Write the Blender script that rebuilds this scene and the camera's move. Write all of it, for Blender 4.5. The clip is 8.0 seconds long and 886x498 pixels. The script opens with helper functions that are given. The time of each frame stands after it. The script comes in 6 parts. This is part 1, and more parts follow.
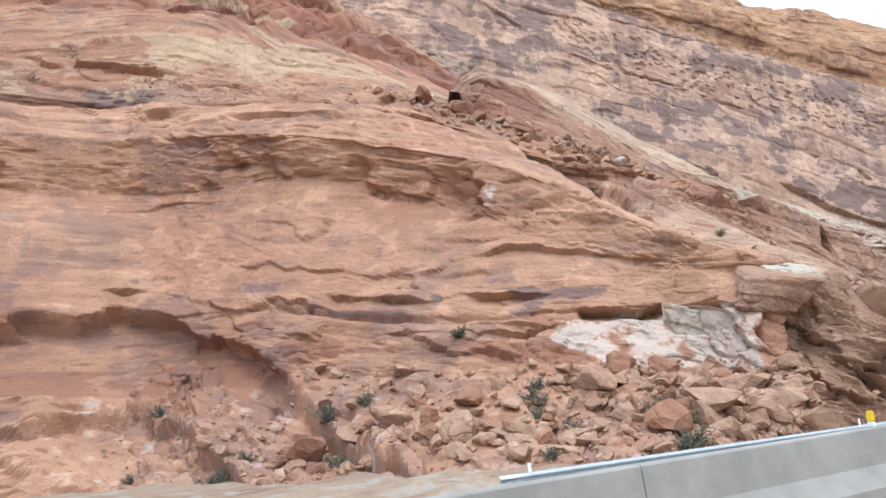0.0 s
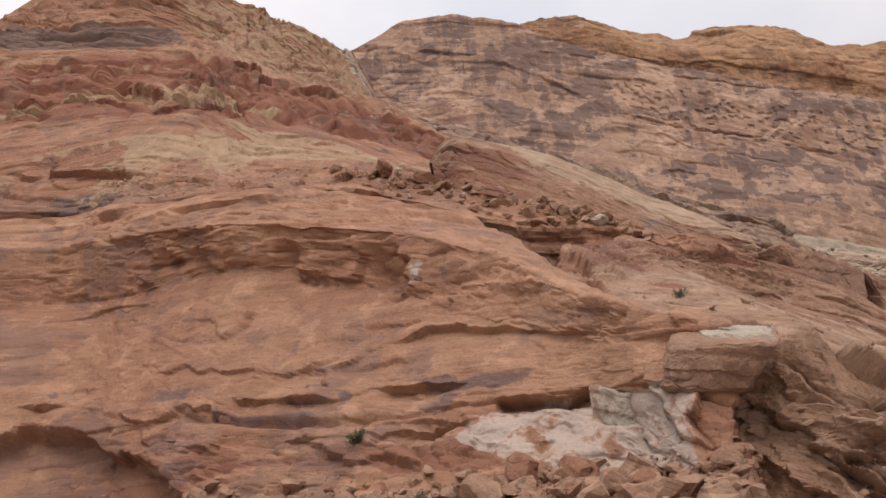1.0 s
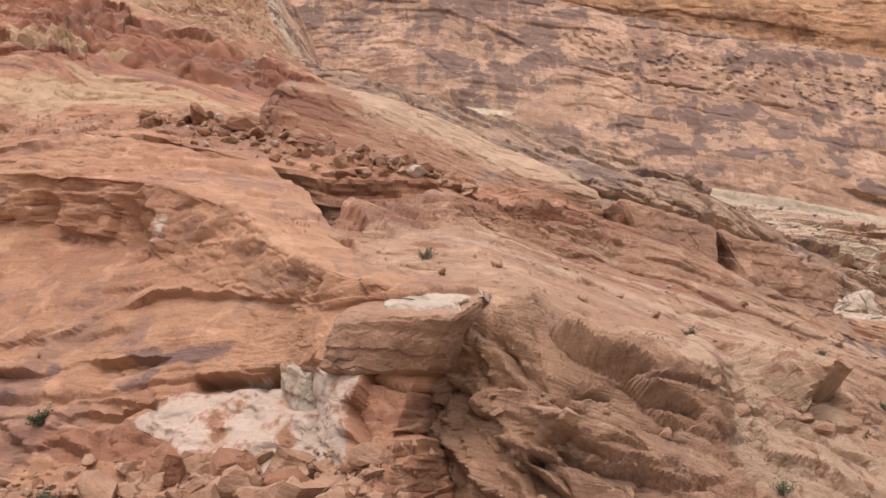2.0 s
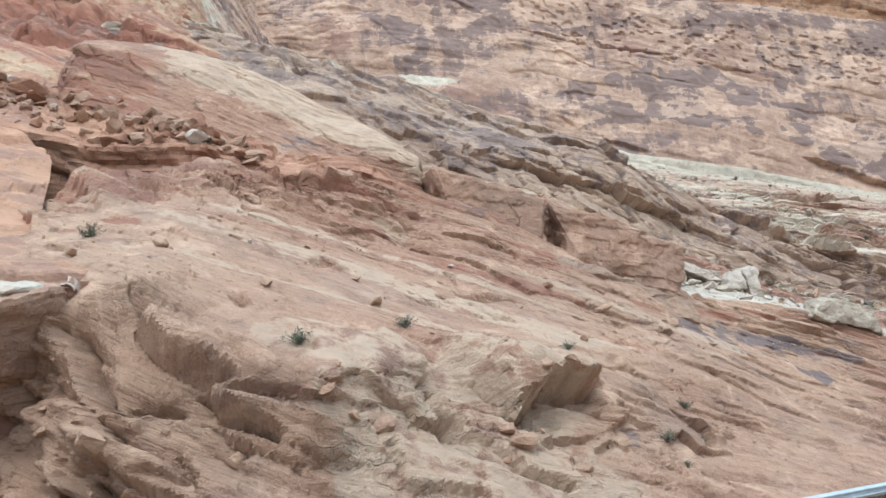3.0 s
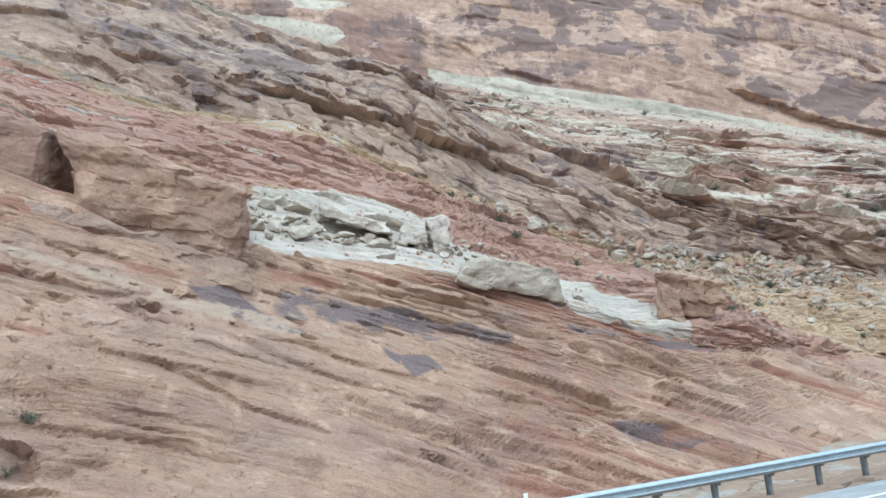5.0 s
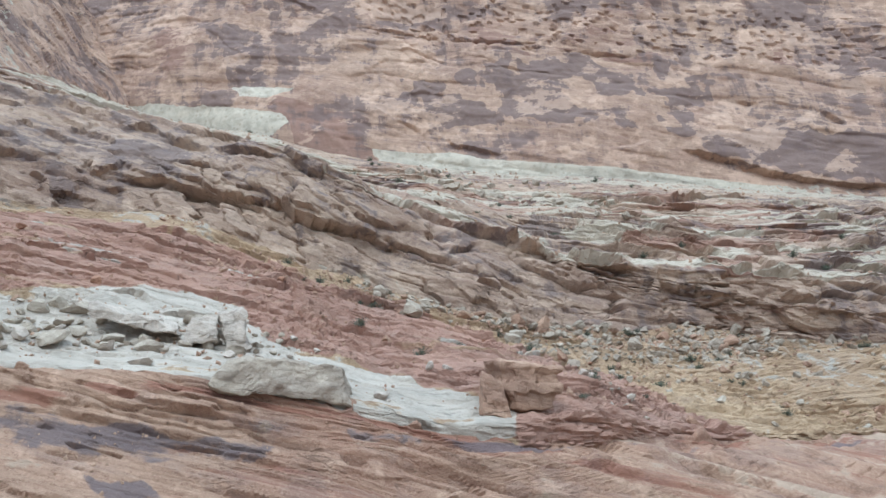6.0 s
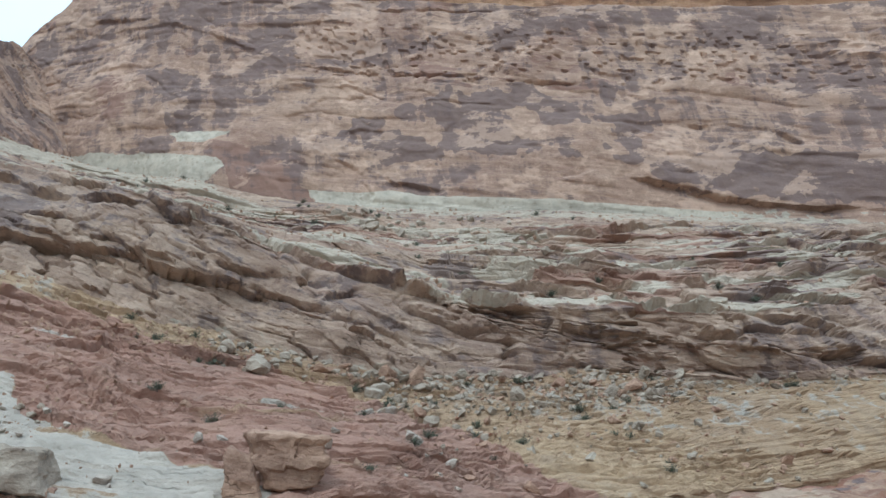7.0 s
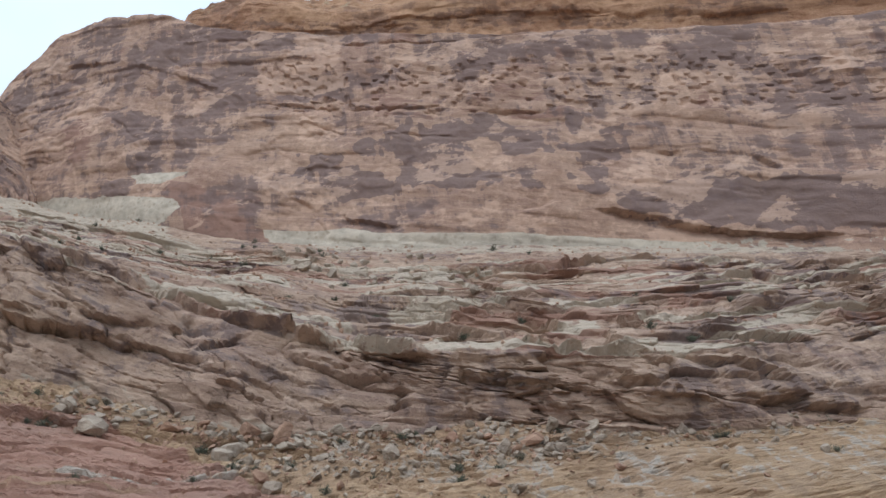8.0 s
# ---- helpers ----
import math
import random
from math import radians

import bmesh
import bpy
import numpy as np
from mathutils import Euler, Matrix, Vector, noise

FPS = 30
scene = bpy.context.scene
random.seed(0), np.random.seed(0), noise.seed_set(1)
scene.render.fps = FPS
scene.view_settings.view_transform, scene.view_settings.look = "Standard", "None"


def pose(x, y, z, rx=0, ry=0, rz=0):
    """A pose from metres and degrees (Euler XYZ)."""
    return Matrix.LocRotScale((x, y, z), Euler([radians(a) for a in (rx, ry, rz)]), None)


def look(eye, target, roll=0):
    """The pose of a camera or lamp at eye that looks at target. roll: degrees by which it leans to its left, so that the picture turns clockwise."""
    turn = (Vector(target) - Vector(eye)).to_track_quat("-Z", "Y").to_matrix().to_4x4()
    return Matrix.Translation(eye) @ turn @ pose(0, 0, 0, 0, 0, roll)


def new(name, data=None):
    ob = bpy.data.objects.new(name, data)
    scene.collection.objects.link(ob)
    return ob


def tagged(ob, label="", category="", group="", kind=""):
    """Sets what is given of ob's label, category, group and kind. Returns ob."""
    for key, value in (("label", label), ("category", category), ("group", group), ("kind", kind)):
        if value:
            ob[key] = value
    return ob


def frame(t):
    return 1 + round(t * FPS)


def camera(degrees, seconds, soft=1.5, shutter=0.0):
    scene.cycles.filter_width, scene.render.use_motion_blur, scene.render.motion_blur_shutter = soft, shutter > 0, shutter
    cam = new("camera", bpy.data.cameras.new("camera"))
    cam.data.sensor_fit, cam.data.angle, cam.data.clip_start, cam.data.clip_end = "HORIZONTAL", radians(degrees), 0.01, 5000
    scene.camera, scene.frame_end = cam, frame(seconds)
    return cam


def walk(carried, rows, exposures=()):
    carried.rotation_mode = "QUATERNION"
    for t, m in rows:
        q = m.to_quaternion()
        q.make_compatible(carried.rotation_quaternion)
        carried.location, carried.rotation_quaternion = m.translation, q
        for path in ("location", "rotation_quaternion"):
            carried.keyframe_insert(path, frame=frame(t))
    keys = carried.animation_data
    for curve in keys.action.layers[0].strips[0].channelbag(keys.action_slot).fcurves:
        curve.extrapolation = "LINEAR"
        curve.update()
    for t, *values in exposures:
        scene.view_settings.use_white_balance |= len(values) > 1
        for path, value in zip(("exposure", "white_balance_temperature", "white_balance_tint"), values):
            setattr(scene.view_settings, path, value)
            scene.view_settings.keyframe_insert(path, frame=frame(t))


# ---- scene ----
cam = camera(56.6, 8.0, soft=1.5)
PATH = [
    (0, (0.002, -0.001, 1.997), (12.434, 15.218, 5.717), -4.91),
    (0.5, (13.035, -1.084, 2.042), (23.266, 15.154, 7.668), -6.92),
    (1, (25.957, -2.145, 2.081), (35.678, 14.254, 8.127), -7.45),
    (1.5, (38.776, -3.168, 2.115), (48.516, 13.262, 8.047), -7.45),
    (1.7, (43.876, -3.562, 2.128), (53.589, 13.023, 7.656), -7.18),
    (2.8, (71.666, -5.522, 2.181), (81.181, 11.428, 6.891), -7.18),
    (3, (76.675, -5.831, 2.189), (86.062, 11.240, 6.713), -7.04),
    (3.5, (89.143, -6.526, 2.203), (98.360, 10.704, 6.469), -6.86),
    (4, (101.541, -7.096, 2.213), (110.433, 10.400, 6.063), -6.47),
    (4.5, (113.874, -7.524, 2.217), (122.389, 10.261, 5.559), -6.05),
    (5, (126.148, -7.793, 2.217), (134.687, 10.006, 5.426), -6.01),
    (5.2, (131.043, -7.852, 2.215), (139.568, 9.962, 5.377), -6.16),
    (6.5, (162.689, -7.471, 2.186), (170.185, 10.024, 8.327), -10.30),
    (7, (174.796, -6.931, 2.166), (182.159, 10.631, 8.280), -10.66),
    (7.5, (186.878, -6.145, 2.141), (193.691, 11.528, 8.566), -10.93),
    (8, (198.941, -5.096, 2.111), (205.327, 12.477, 9.211), -11.05),
]
EXPOSE = [(0.0, 0.5, 6100, 9), (0.3, 0.35, 6100, 5), (0.6, -0.02, 6500, 3), (1.0, -0.35, 7600, 21), (1.6, -0.13, 8500, 28), (2.6, 0.45, 6400, 10), (3.5, 0.5, 5550, -4), (4.5, 0.5, 5400, -4), (5.2, 0.42, 5450, -1), (6.4, 0.12, 5450, 0), (7.0, -0.12, 5500, -2), (7.6, 0.16, 5450, 0), (8.0, -0.33, 6000, 8)]
walk(cam, [(t, look(eye, target, roll)) for t, eye, target, roll in PATH], EXPOSE)

# ---- world, sun, exposure ----
world = bpy.data.worlds.new("overcast_sky")
scene.world = world
world.use_nodes = True
wn, wl = world.node_tree.nodes, world.node_tree.links
wn.clear()
w_out, w_bg, w_add = wn.new("ShaderNodeOutputWorld"), wn.new("ShaderNodeBackground"), wn.new("ShaderNodeAddShader")
w_sky = wn.new("ShaderNodeTexSky")
w_sky.sky_type, w_sky.sun_disc = "NISHITA", False
w_sky.sun_elevation, w_sky.sun_rotation = radians(52), radians(200)
w_sky.dust_density = 3.0
w_bg.inputs["Strength"].default_value = 0.05
wl.new(w_sky.outputs[0], w_bg.inputs["Color"])
w_cloud, w_coord, w_noise, w_ramp = wn.new("ShaderNodeBackground"), wn.new("ShaderNodeTexCoord"), wn.new("ShaderNodeTexNoise"), wn.new("ShaderNodeValToRGB")
w_noise.inputs["Scale"].default_value, w_noise.inputs["Detail"].default_value = 2.6, 5.0
wl.new(w_coord.outputs["Generated"], w_noise.inputs["Vector"])
w_ramp.color_ramp.elements[0].position, w_ramp.color_ramp.elements[0].color = 0.3, (0.56, 0.66, 0.76, 1)
w_ramp.color_ramp.elements[1].position, w_ramp.color_ramp.elements[1].color = 0.7, (0.8, 0.86, 0.92, 1)
wl.new(w_noise.outputs["Fac"], w_ramp.inputs["Fac"])
wl.new(w_ramp.outputs["Color"], w_cloud.inputs["Color"])
w_up, w_map = wn.new("ShaderNodeSeparateXYZ"), wn.new("ShaderNodeMapRange")
wl.new(w_coord.outputs["Generated"], w_up.inputs[0])
for w_k, w_v in enumerate((0.0, 1.0, 0.5, 2.2)):
    w_map.inputs[w_k + 1].default_value = w_v
wl.new(w_up.outputs["Z"], w_map.inputs[0])
wl.new(w_map.outputs[0], w_cloud.inputs["Strength"])
wl.new(w_bg.outputs[0], w_add.inputs[0])
wl.new(w_cloud.outputs[0], w_add.inputs[1])
wl.new(w_add.outputs[0], w_out.inputs["Surface"])
sun = new("sun", bpy.data.lights.new("sun", "SUN"))
sun.data.energy, sun.data.angle, sun.data.color = 1.0, radians(16), (1.0, 0.95, 0.88)
sun.matrix_world = look((0, 0, 0), (0.35, 0.5, -1.0))

# ---- numeric noise ----
def hashed(ix, iy, iz, seed=0):
    """Random numbers 0 to 1 for whole-number cells."""
    h = (ix.astype(np.int64) * 374761393 + iy.astype(np.int64) * 668265263 + iz.astype(np.int64) * 1440662683 + seed * 974634777) & 0xFFFFFFFF
    h = ((h ^ (h >> 13)) * 1274126177) & 0xFFFFFFFF
    h = ((h ^ (h >> 16)) * 2246822519) & 0xFFFFFFFF
    return ((h ^ (h >> 15)) & 0xFFFF) / 65535.0


def vnoise(p, seed=0):
    """Smooth noise, -1 to 1, at places p (..., 3)."""
    q = np.floor(p)
    f = p - q
    f = f * f * (3 - 2 * f)
    q = q.astype(np.int64)
    out = 0
    for dx in (0, 1):
        for dy in (0, 1):
            for dz in (0, 1):
                w = (f[..., 0] if dx else 1 - f[..., 0]) * (f[..., 1] if dy else 1 - f[..., 1]) * (f[..., 2] if dz else 1 - f[..., 2])
                out = out + w * hashed(q[..., 0] + dx, q[..., 1] + dy, q[..., 2] + dz, seed)
    return out * 2 - 1


def fbm(p, octaves=4, seed=0, gain=0.5):
    out, amp = 0, 1.0
    for k in range(octaves):
        out = out + amp * vnoise(p, seed + 7 * k)
        p, amp = p * 2.03 + 3.1, amp * gain
    return out


def smooth(a, b, x):
    t = np.clip((x - a) / (b - a), 0, 1)
    return t * t * (3 - 2 * t)


# ---- bedding ----
def courses(s, a, thick, length, seed, notch=0.1):
    """Beds of a thickness, broken by joints: an offset of about -1 to 1 for each block, proud at its lower edge, and a crack of 0 to 1 along its foot."""
    q = np.stack([a / (14 * thick), s / (5 * thick), np.full_like(s, seed * 1.7)], -1)
    b = s / thick + 1.1 * vnoise(q, seed) + 0.16 * vnoise(np.stack([a / thick, s / thick, s * 0], -1) * 0.9, seed + 1)
    layer = np.floor(b)
    f = b - layer
    none = layer * 0
    own = hashed(layer, none, none, seed + 2)
    c = a / (length * (0.4 + 1.2 * own)) + 9.7 * own + 0.25 * vnoise(np.stack([a / length * 3, s / thick * 1.5, none + seed], -1), seed + 3)
    cell = np.floor(c)
    block = hashed(layer, cell, none, seed + 4)
    shows = smooth(0.3, 0.6, hashed(layer, cell, none + 5, seed + 5))
    crack = np.exp(-((f / notch) ** 2)) * shows
    d = 0.8 * (own - 0.5) + 1.1 * (block - 0.5) + 0.7 * (0.5 - f) * shows
    return d, crack


def facets(s, a, wide, high, seed, skew=0.35):
    """Broken faces: the sheet falls into cells, each set back and tilted by chance. An offset of about -1 to 1 and the cracks between."""
    w = np.stack([a / wide, s / high, s * 0 + seed], -1)
    x = a / wide + skew * s / high + 0.22 * vnoise(w * 2.3, seed) + 0.1 * vnoise(w * 6.1, seed + 1)
    y = s / high + 0.22 * vnoise(w * 2.3 + 5, seed + 2) + 0.1 * vnoise(w * 6.1 + 5, seed + 3)
    ix, iy = np.floor(x), np.floor(y)
    zero = ix * 0
    best = np.full_like(x, 9.0)
    second = np.full_like(x, 9.0)
    off = np.zeros_like(x)
    for dx in (-1, 0, 1):
        for dy in (-1, 0, 1):
            cx, cy = ix + dx, iy + dy
            px, py = cx + hashed(cx, cy, zero, seed), cy + hashed(cx, cy, zero + 1, seed)
            dist = (x - px) ** 2 + (y - py) ** 2
            value = (hashed(cx, cy, zero + 2, seed) - 0.5) * 1.3 + (x - px) * (hashed(cx, cy, zero + 3, seed) - 0.5) * 1.3 + (y - py) * (hashed(cx, cy, zero + 4, seed) - 0.35) * 1.3
            near = dist < best
            second = np.where(near, best, np.minimum(second, dist))
            off = np.where(near, value, off)
            best = np.minimum(best, dist)
    crack = np.clip(1 - (np.sqrt(second) - np.sqrt(best)) / 0.07, 0, 1)
    return off, crack


# ---- lofted rock sheets ----
def spline(points, n):
    """A smooth curve of n points through the given ones."""
    c = np.array(points, float)
    c = np.vstack([2 * c[0] - c[1], c, 2 * c[-1] - c[-2]])
    s = np.linspace(0, len(c) - 3 - 1e-9, n)
    i = s.astype(int)
    t = (s - i)[:, None]
    a, b, d, e = c[i], c[i + 1], c[i + 2], c[i + 3]
    smooth_part = 0.5 * (2 * b + (d - a) * t + (2 * a - 5 * b + 4 * d - e) * t**2 + (3 * b - a - 3 * d + e) * t**3)
    return 0.6 * smooth_part + 0.4 * (b + (d - b) * t)


def loft(rows, across, step, anchor=0):
    """The grid of places (nv, nu, 3), of levels and of metres up and along, over rows of a like number of points.
    A level is the row's number; the metres up count from the anchor row, so that beds run beside it."""
    nu = across * (len(rows[0]) - 1) + 1
    curves = [spline(r, nu) for r in rows]
    parts, levels = [], []
    for k in range(len(rows) - 1):
        gap = np.linalg.norm(curves[k + 1] - curves[k], axis=1)
        n = max(3, int(np.percentile(gap, 60) / step))
        t = np.linspace(0, 1, n, endpoint=False)[:, None, None]
        parts.append(curves[k] * (1 - t) + curves[k + 1] * t)
        levels.append(np.broadcast_to(k + t[..., 0], (n, nu)))
    parts.append(curves[-1][None])
    levels.append(np.full((1, nu), len(rows) - 1.0))
    p, level = np.concatenate(parts), np.concatenate(levels)
    up = np.concatenate([np.zeros((1, nu)), np.cumsum(np.linalg.norm(np.diff(p, axis=0), axis=2), axis=0)])
    row = int(np.argmax(level[:, 0] >= anchor - 1e-6))
    run = np.concatenate([[0], np.cumsum(np.linalg.norm(np.diff(p[row], axis=0), axis=1))])
    return p, level, up - up[row][None, :] + 60.0, np.broadcast_to(run[None, :], p.shape[:2])


def relax(p, times):
    for _ in range(times):
        p[1:-1] = 0.5 * p[1:-1] + 0.25 * (p[:-2] + p[2:])
    return p


def normals(p):
    n = np.cross(np.gradient(p, axis=1), np.gradient(p, axis=0))
    return n / np.maximum(np.linalg.norm(n, axis=-1, keepdims=True), 1e-9)


def grid_object(name, p, material, masks=None, strata=None):
    """A mesh over a grid of places, with up to four masks in its colour attribute."""
    nv, nu = p.shape[:2]
    idx = np.arange(nv * nu).reshape(nv, nu)
    quads = np.stack([idx[:-1, :-1], idx[:-1, 1:], idx[1:, 1:], idx[1:, :-1]], -1).reshape(-1, 4)
    me = bpy.data.meshes.new(name)
    me.vertices.add(nv * nu)
    me.vertices.foreach_set("co", p.reshape(-1).astype(np.float32))
    me.loops.add(quads.size)
    me.loops.foreach_set("vertex_index", quads.reshape(-1).astype(np.int32))
    me.polygons.add(len(quads))
    me.polygons.foreach_set("loop_start", np.arange(0, quads.size, 4, dtype=np.int32))
    me.polygons.foreach_set("loop_total", np.full(len(quads), 4, dtype=np.int32))
    me.polygons.foreach_set("use_smooth", np.ones(len(quads), dtype=bool))
    me.update(calc_edges=True)
    me.set_sharp_from_angle(angle=radians(24))
    if masks is not None:
        attr = me.color_attributes.new("beds", "FLOAT_COLOR", "POINT")
        data = np.zeros((nv * nu, 4), np.float32)
        for k, m in enumerate(masks):
            data[:, k] = np.broadcast_to(m, (nv, nu)).reshape(-1)
        attr.data.foreach_set("color", data.reshape(-1))
    if strata is not None:
        uv = me.uv_layers.new(name="strata")
        st = np.stack([np.broadcast_to(m, (nv, nu)).reshape(-1) for m in strata], -1)
        uv.data.foreach_set("uv", st[quads.reshape(-1)].reshape(-1).astype(np.float32))
    me.materials.append(material)
    return new(name, me)


def carve(p, s, a, sizes, rough, seed, dent=0.0, cracks=0.6, broken=(), notch=0.1, jut=0.0, skew=0.35, wear=0.3):
    """Pushes a sheet in and out along its normals: courses of beds (thickness, length, push), broken faces (width, height, push), lumps and grain."""
    n = normals(p)
    out = n * (1 - np.asarray(jut))[..., None] + np.array([-0.25, -0.9, 0.1]) * np.asarray(jut)[..., None]
    d, beds = -dent, 0.0
    for k, (thick, length, push) in enumerate(sizes):
        c, crack = courses(s, a, thick, length, seed + 11 * k, notch)
        patch = 0.2 + 1.1 * smooth(-0.25, 0.45, fbm(np.stack([a / (9 * thick**0.5), s / (4 * thick**0.5), s * 0 + k], -1), 2, seed + 60 + k))
        beds = beds + push * patch * (c - cracks * crack)
    for k, (wide, high, push) in enumerate(broken):
        c, crack = facets(s, a, wide, high, seed + 200 + 13 * k, skew)
        patch = 0.25 + 1.0 * smooth(-0.35, 0.4, fbm(p * (0.25 / wide**0.7), 2, seed + 160 + k))
        d = d + push * patch * (c - 0.35 * crack)
    d = d + rough * (1.0 * fbm(p * 0.1, 2, seed + 80) + 0.3 * fbm(p * 0.6, 3, seed + 90))
    nu = p.shape[1]
    edge = np.minimum(1, np.minimum(np.arange(nu), np.arange(nu)[::-1]) / 5.0)[None, :]
    q = p + n * (d * edge)[..., None] + out * (beds * edge)[..., None]
    # weathered: corners worn off by a hand's width
    q[:, 1:-1] = (1 - 0.5 * wear) * q[:, 1:-1] + 0.25 * wear * (q[:, :-2] + q[:, 2:])
    q[1:-1] = (1 - 0.4 * wear) * q[1:-1] + 0.2 * wear * (q[:-2] + q[2:])
    return q


def guides(p):
    """What ledges are cut by: the smooth sheet's outward normals and its way up."""
    up = np.gradient(p, axis=0)
    return normals(p), up / np.maximum(np.linalg.norm(up, axis=-1, keepdims=True), 1e-9)


def trace(p, guide, line, reach):
    """The vertices within reach of a line over the sheet: their indices, metres off it, metres above it and 1 beside it to 0 past its ends."""
    line = np.array(line, float)
    near = np.all((p > line.min(0) - reach) & (p < line.max(0) + reach), axis=-1)
    idx = np.nonzero(near)
    v = p[idx]
    best, above, ends = np.full(len(v), 1e9), np.zeros(len(v)), np.zeros(len(v))
    length = np.concatenate([[0], np.cumsum(np.linalg.norm(np.diff(line, axis=0), axis=1))])
    for k in range(len(line) - 1):
        a, b = line[k], line[k + 1]
        t = np.clip((v - a) @ (b - a) / max((b - a) @ (b - a), 1e-6), 0, 1)
        off = v - (a + t[:, None] * (b - a))
        d = np.linalg.norm(off, axis=1)
        hit = d < best
        best = np.where(hit, d, best)
        above = np.where(hit, np.einsum("ij,ij->i", off, guide[1][idx]), above)
        ends = np.where(hit, length[k] + t * (length[k + 1] - length[k]), ends)
    fade = 0.12 * length[-1]
    return idx, v, best, above, smooth(-0.01, fade, ends) * smooth(-0.01, fade, length[-1] - ends)


def ledge(p, guide, line, out=0.6, under=0.9, up=2.0, down=1.6, jag=0.3, seed=1, edge=0.3):
    """A ledge along a line: the bed above stands out and is cut back below, with a ragged edge."""
    idx, v, d, h, w = trace(p, guide, line, 3 * max(up, down))
    h = h + jag * (fbm(v * 0.45, 2, seed) + 0.5 * vnoise(v * 1.7, seed + 3))
    w = w * np.clip(1.25 - d / (2.6 * max(up, down)), 0, 1) * (0.15 + 1.1 * smooth(-0.5, 0.45, vnoise(v * 0.2, seed + 5)))
    over, below = out * np.exp(-((np.maximum(h, 0) / up) ** 2)), -under * np.exp(-((np.maximum(-h, 0) / down) ** 1.6))
    push = below + (over - below) * smooth(-edge, edge, h)
    way = 0.7 * guide[0][idx] + np.array([-0.08, -0.28, 0.0])
    p[idx] = v + way * (push * w)[:, None]


def crack(p, guide, line, depth=0.8, width=0.4, seed=1, gaps=0.0):
    """A gap along a line, or with gaps a row of pits."""
    idx, v, d, h, w = trace(p, guide, line, 4 * width + 0.5)
    d = np.maximum(0, d + 0.3 * width * vnoise(v * 1.3, seed))
    if gaps:
        w = w * smooth(0.0, 0.3, vnoise(v * gaps, seed + 8))
    p[idx] = v - guide[0][idx] * (depth * w * np.exp(-((d / width) ** 2)))[:, None]


def patch(p, corners, axes=(0, 2), soft=1.0, ragged=1.5, seed=3):
    """1 inside a many-cornered field of the sheet, 0 outside, with a ragged border."""
    x = p[..., axes[0]] + ragged * fbm(p * 0.22, 3, seed)
    y = p[..., axes[1]] + ragged * fbm(p * 0.22 + 7, 3, seed + 9)
    inside, far = np.zeros(x.shape, bool), np.full(x.shape, 1e9)
    for (ax, ay), (bx, by) in zip(corners, corners[1:] + corners[:1]):
        if ay != by:
            inside ^= ((ay > y) != (by > y)) & (x < (bx - ax) * (y - ay) / (by - ay) + ax)
        t = np.clip(((x - ax) * (bx - ax) + (y - ay) * (by - ay)) / max((bx - ax) ** 2 + (by - ay) ** 2, 1e-6), 0, 1)
        far = np.minimum(far, np.hypot(x - ax - t * (bx - ax), y - ay - t * (by - ay)))
    return smooth(-soft, soft, np.where(inside, far, -far))


SHEETS = {}


def sheet(name, p, lev, material, masks, strata, label, category):
    SHEETS[name] = (p, lev, normals(p))
    return tagged(grid_object(name, p, material, masks, strata), label, category, kind="structure")

# ---- materials ----
def node(nt, kind, **values):
    n = nt.nodes.new(kind)
    for key, value in values.items():
        n.inputs[key.replace("_", " ")].default_value = value
    return n


def mix(nt, fac, a, b, blend="MIX"):
    m = nt.nodes.new("ShaderNodeMix")
    m.data_type, m.blend_type = "RGBA", blend
    for socket, v in ((m.inputs[0], fac), (m.inputs[6], a), (m.inputs[7], b)):
        if isinstance(v, (int, float)):
            socket.default_value = v
        elif isinstance(v, tuple):
            socket.default_value = (*v, 1)
        else:
            nt.links.new(v, socket)
    return m.outputs[2]


def math_node(nt, op, a, b=0.0):
    m = nt.nodes.new("ShaderNodeMath")
    m.operation = op
    for socket, v in zip(m.inputs, (a, b)):
        if isinstance(v, (int, float)):
            socket.default_value = v
        else:
            nt.links.new(v, socket)
    return m.outputs[0]


def span(nt, value, low, high, to_low=0.0, to_high=1.0):
    m = nt.nodes.new("ShaderNodeMapRange")
    m.interpolation_type = "SMOOTHSTEP"
    nt.links.new(value, m.inputs[0])
    for k, v in enumerate((low, high, to_low, to_high)):
        m.inputs[k + 1].default_value = v
    return m.outputs[0]


def fresh(name):
    mat = bpy.data.materials.new(name)
    mat.use_nodes = True
    nt = mat.node_tree
    nt.nodes.clear()
    out, bsdf = nt.nodes.new("ShaderNodeOutputMaterial"), nt.nodes.new("ShaderNodeBsdfPrincipled")
    nt.links.new(bsdf.outputs[0], out.inputs["Surface"])
    return mat, nt, bsdf


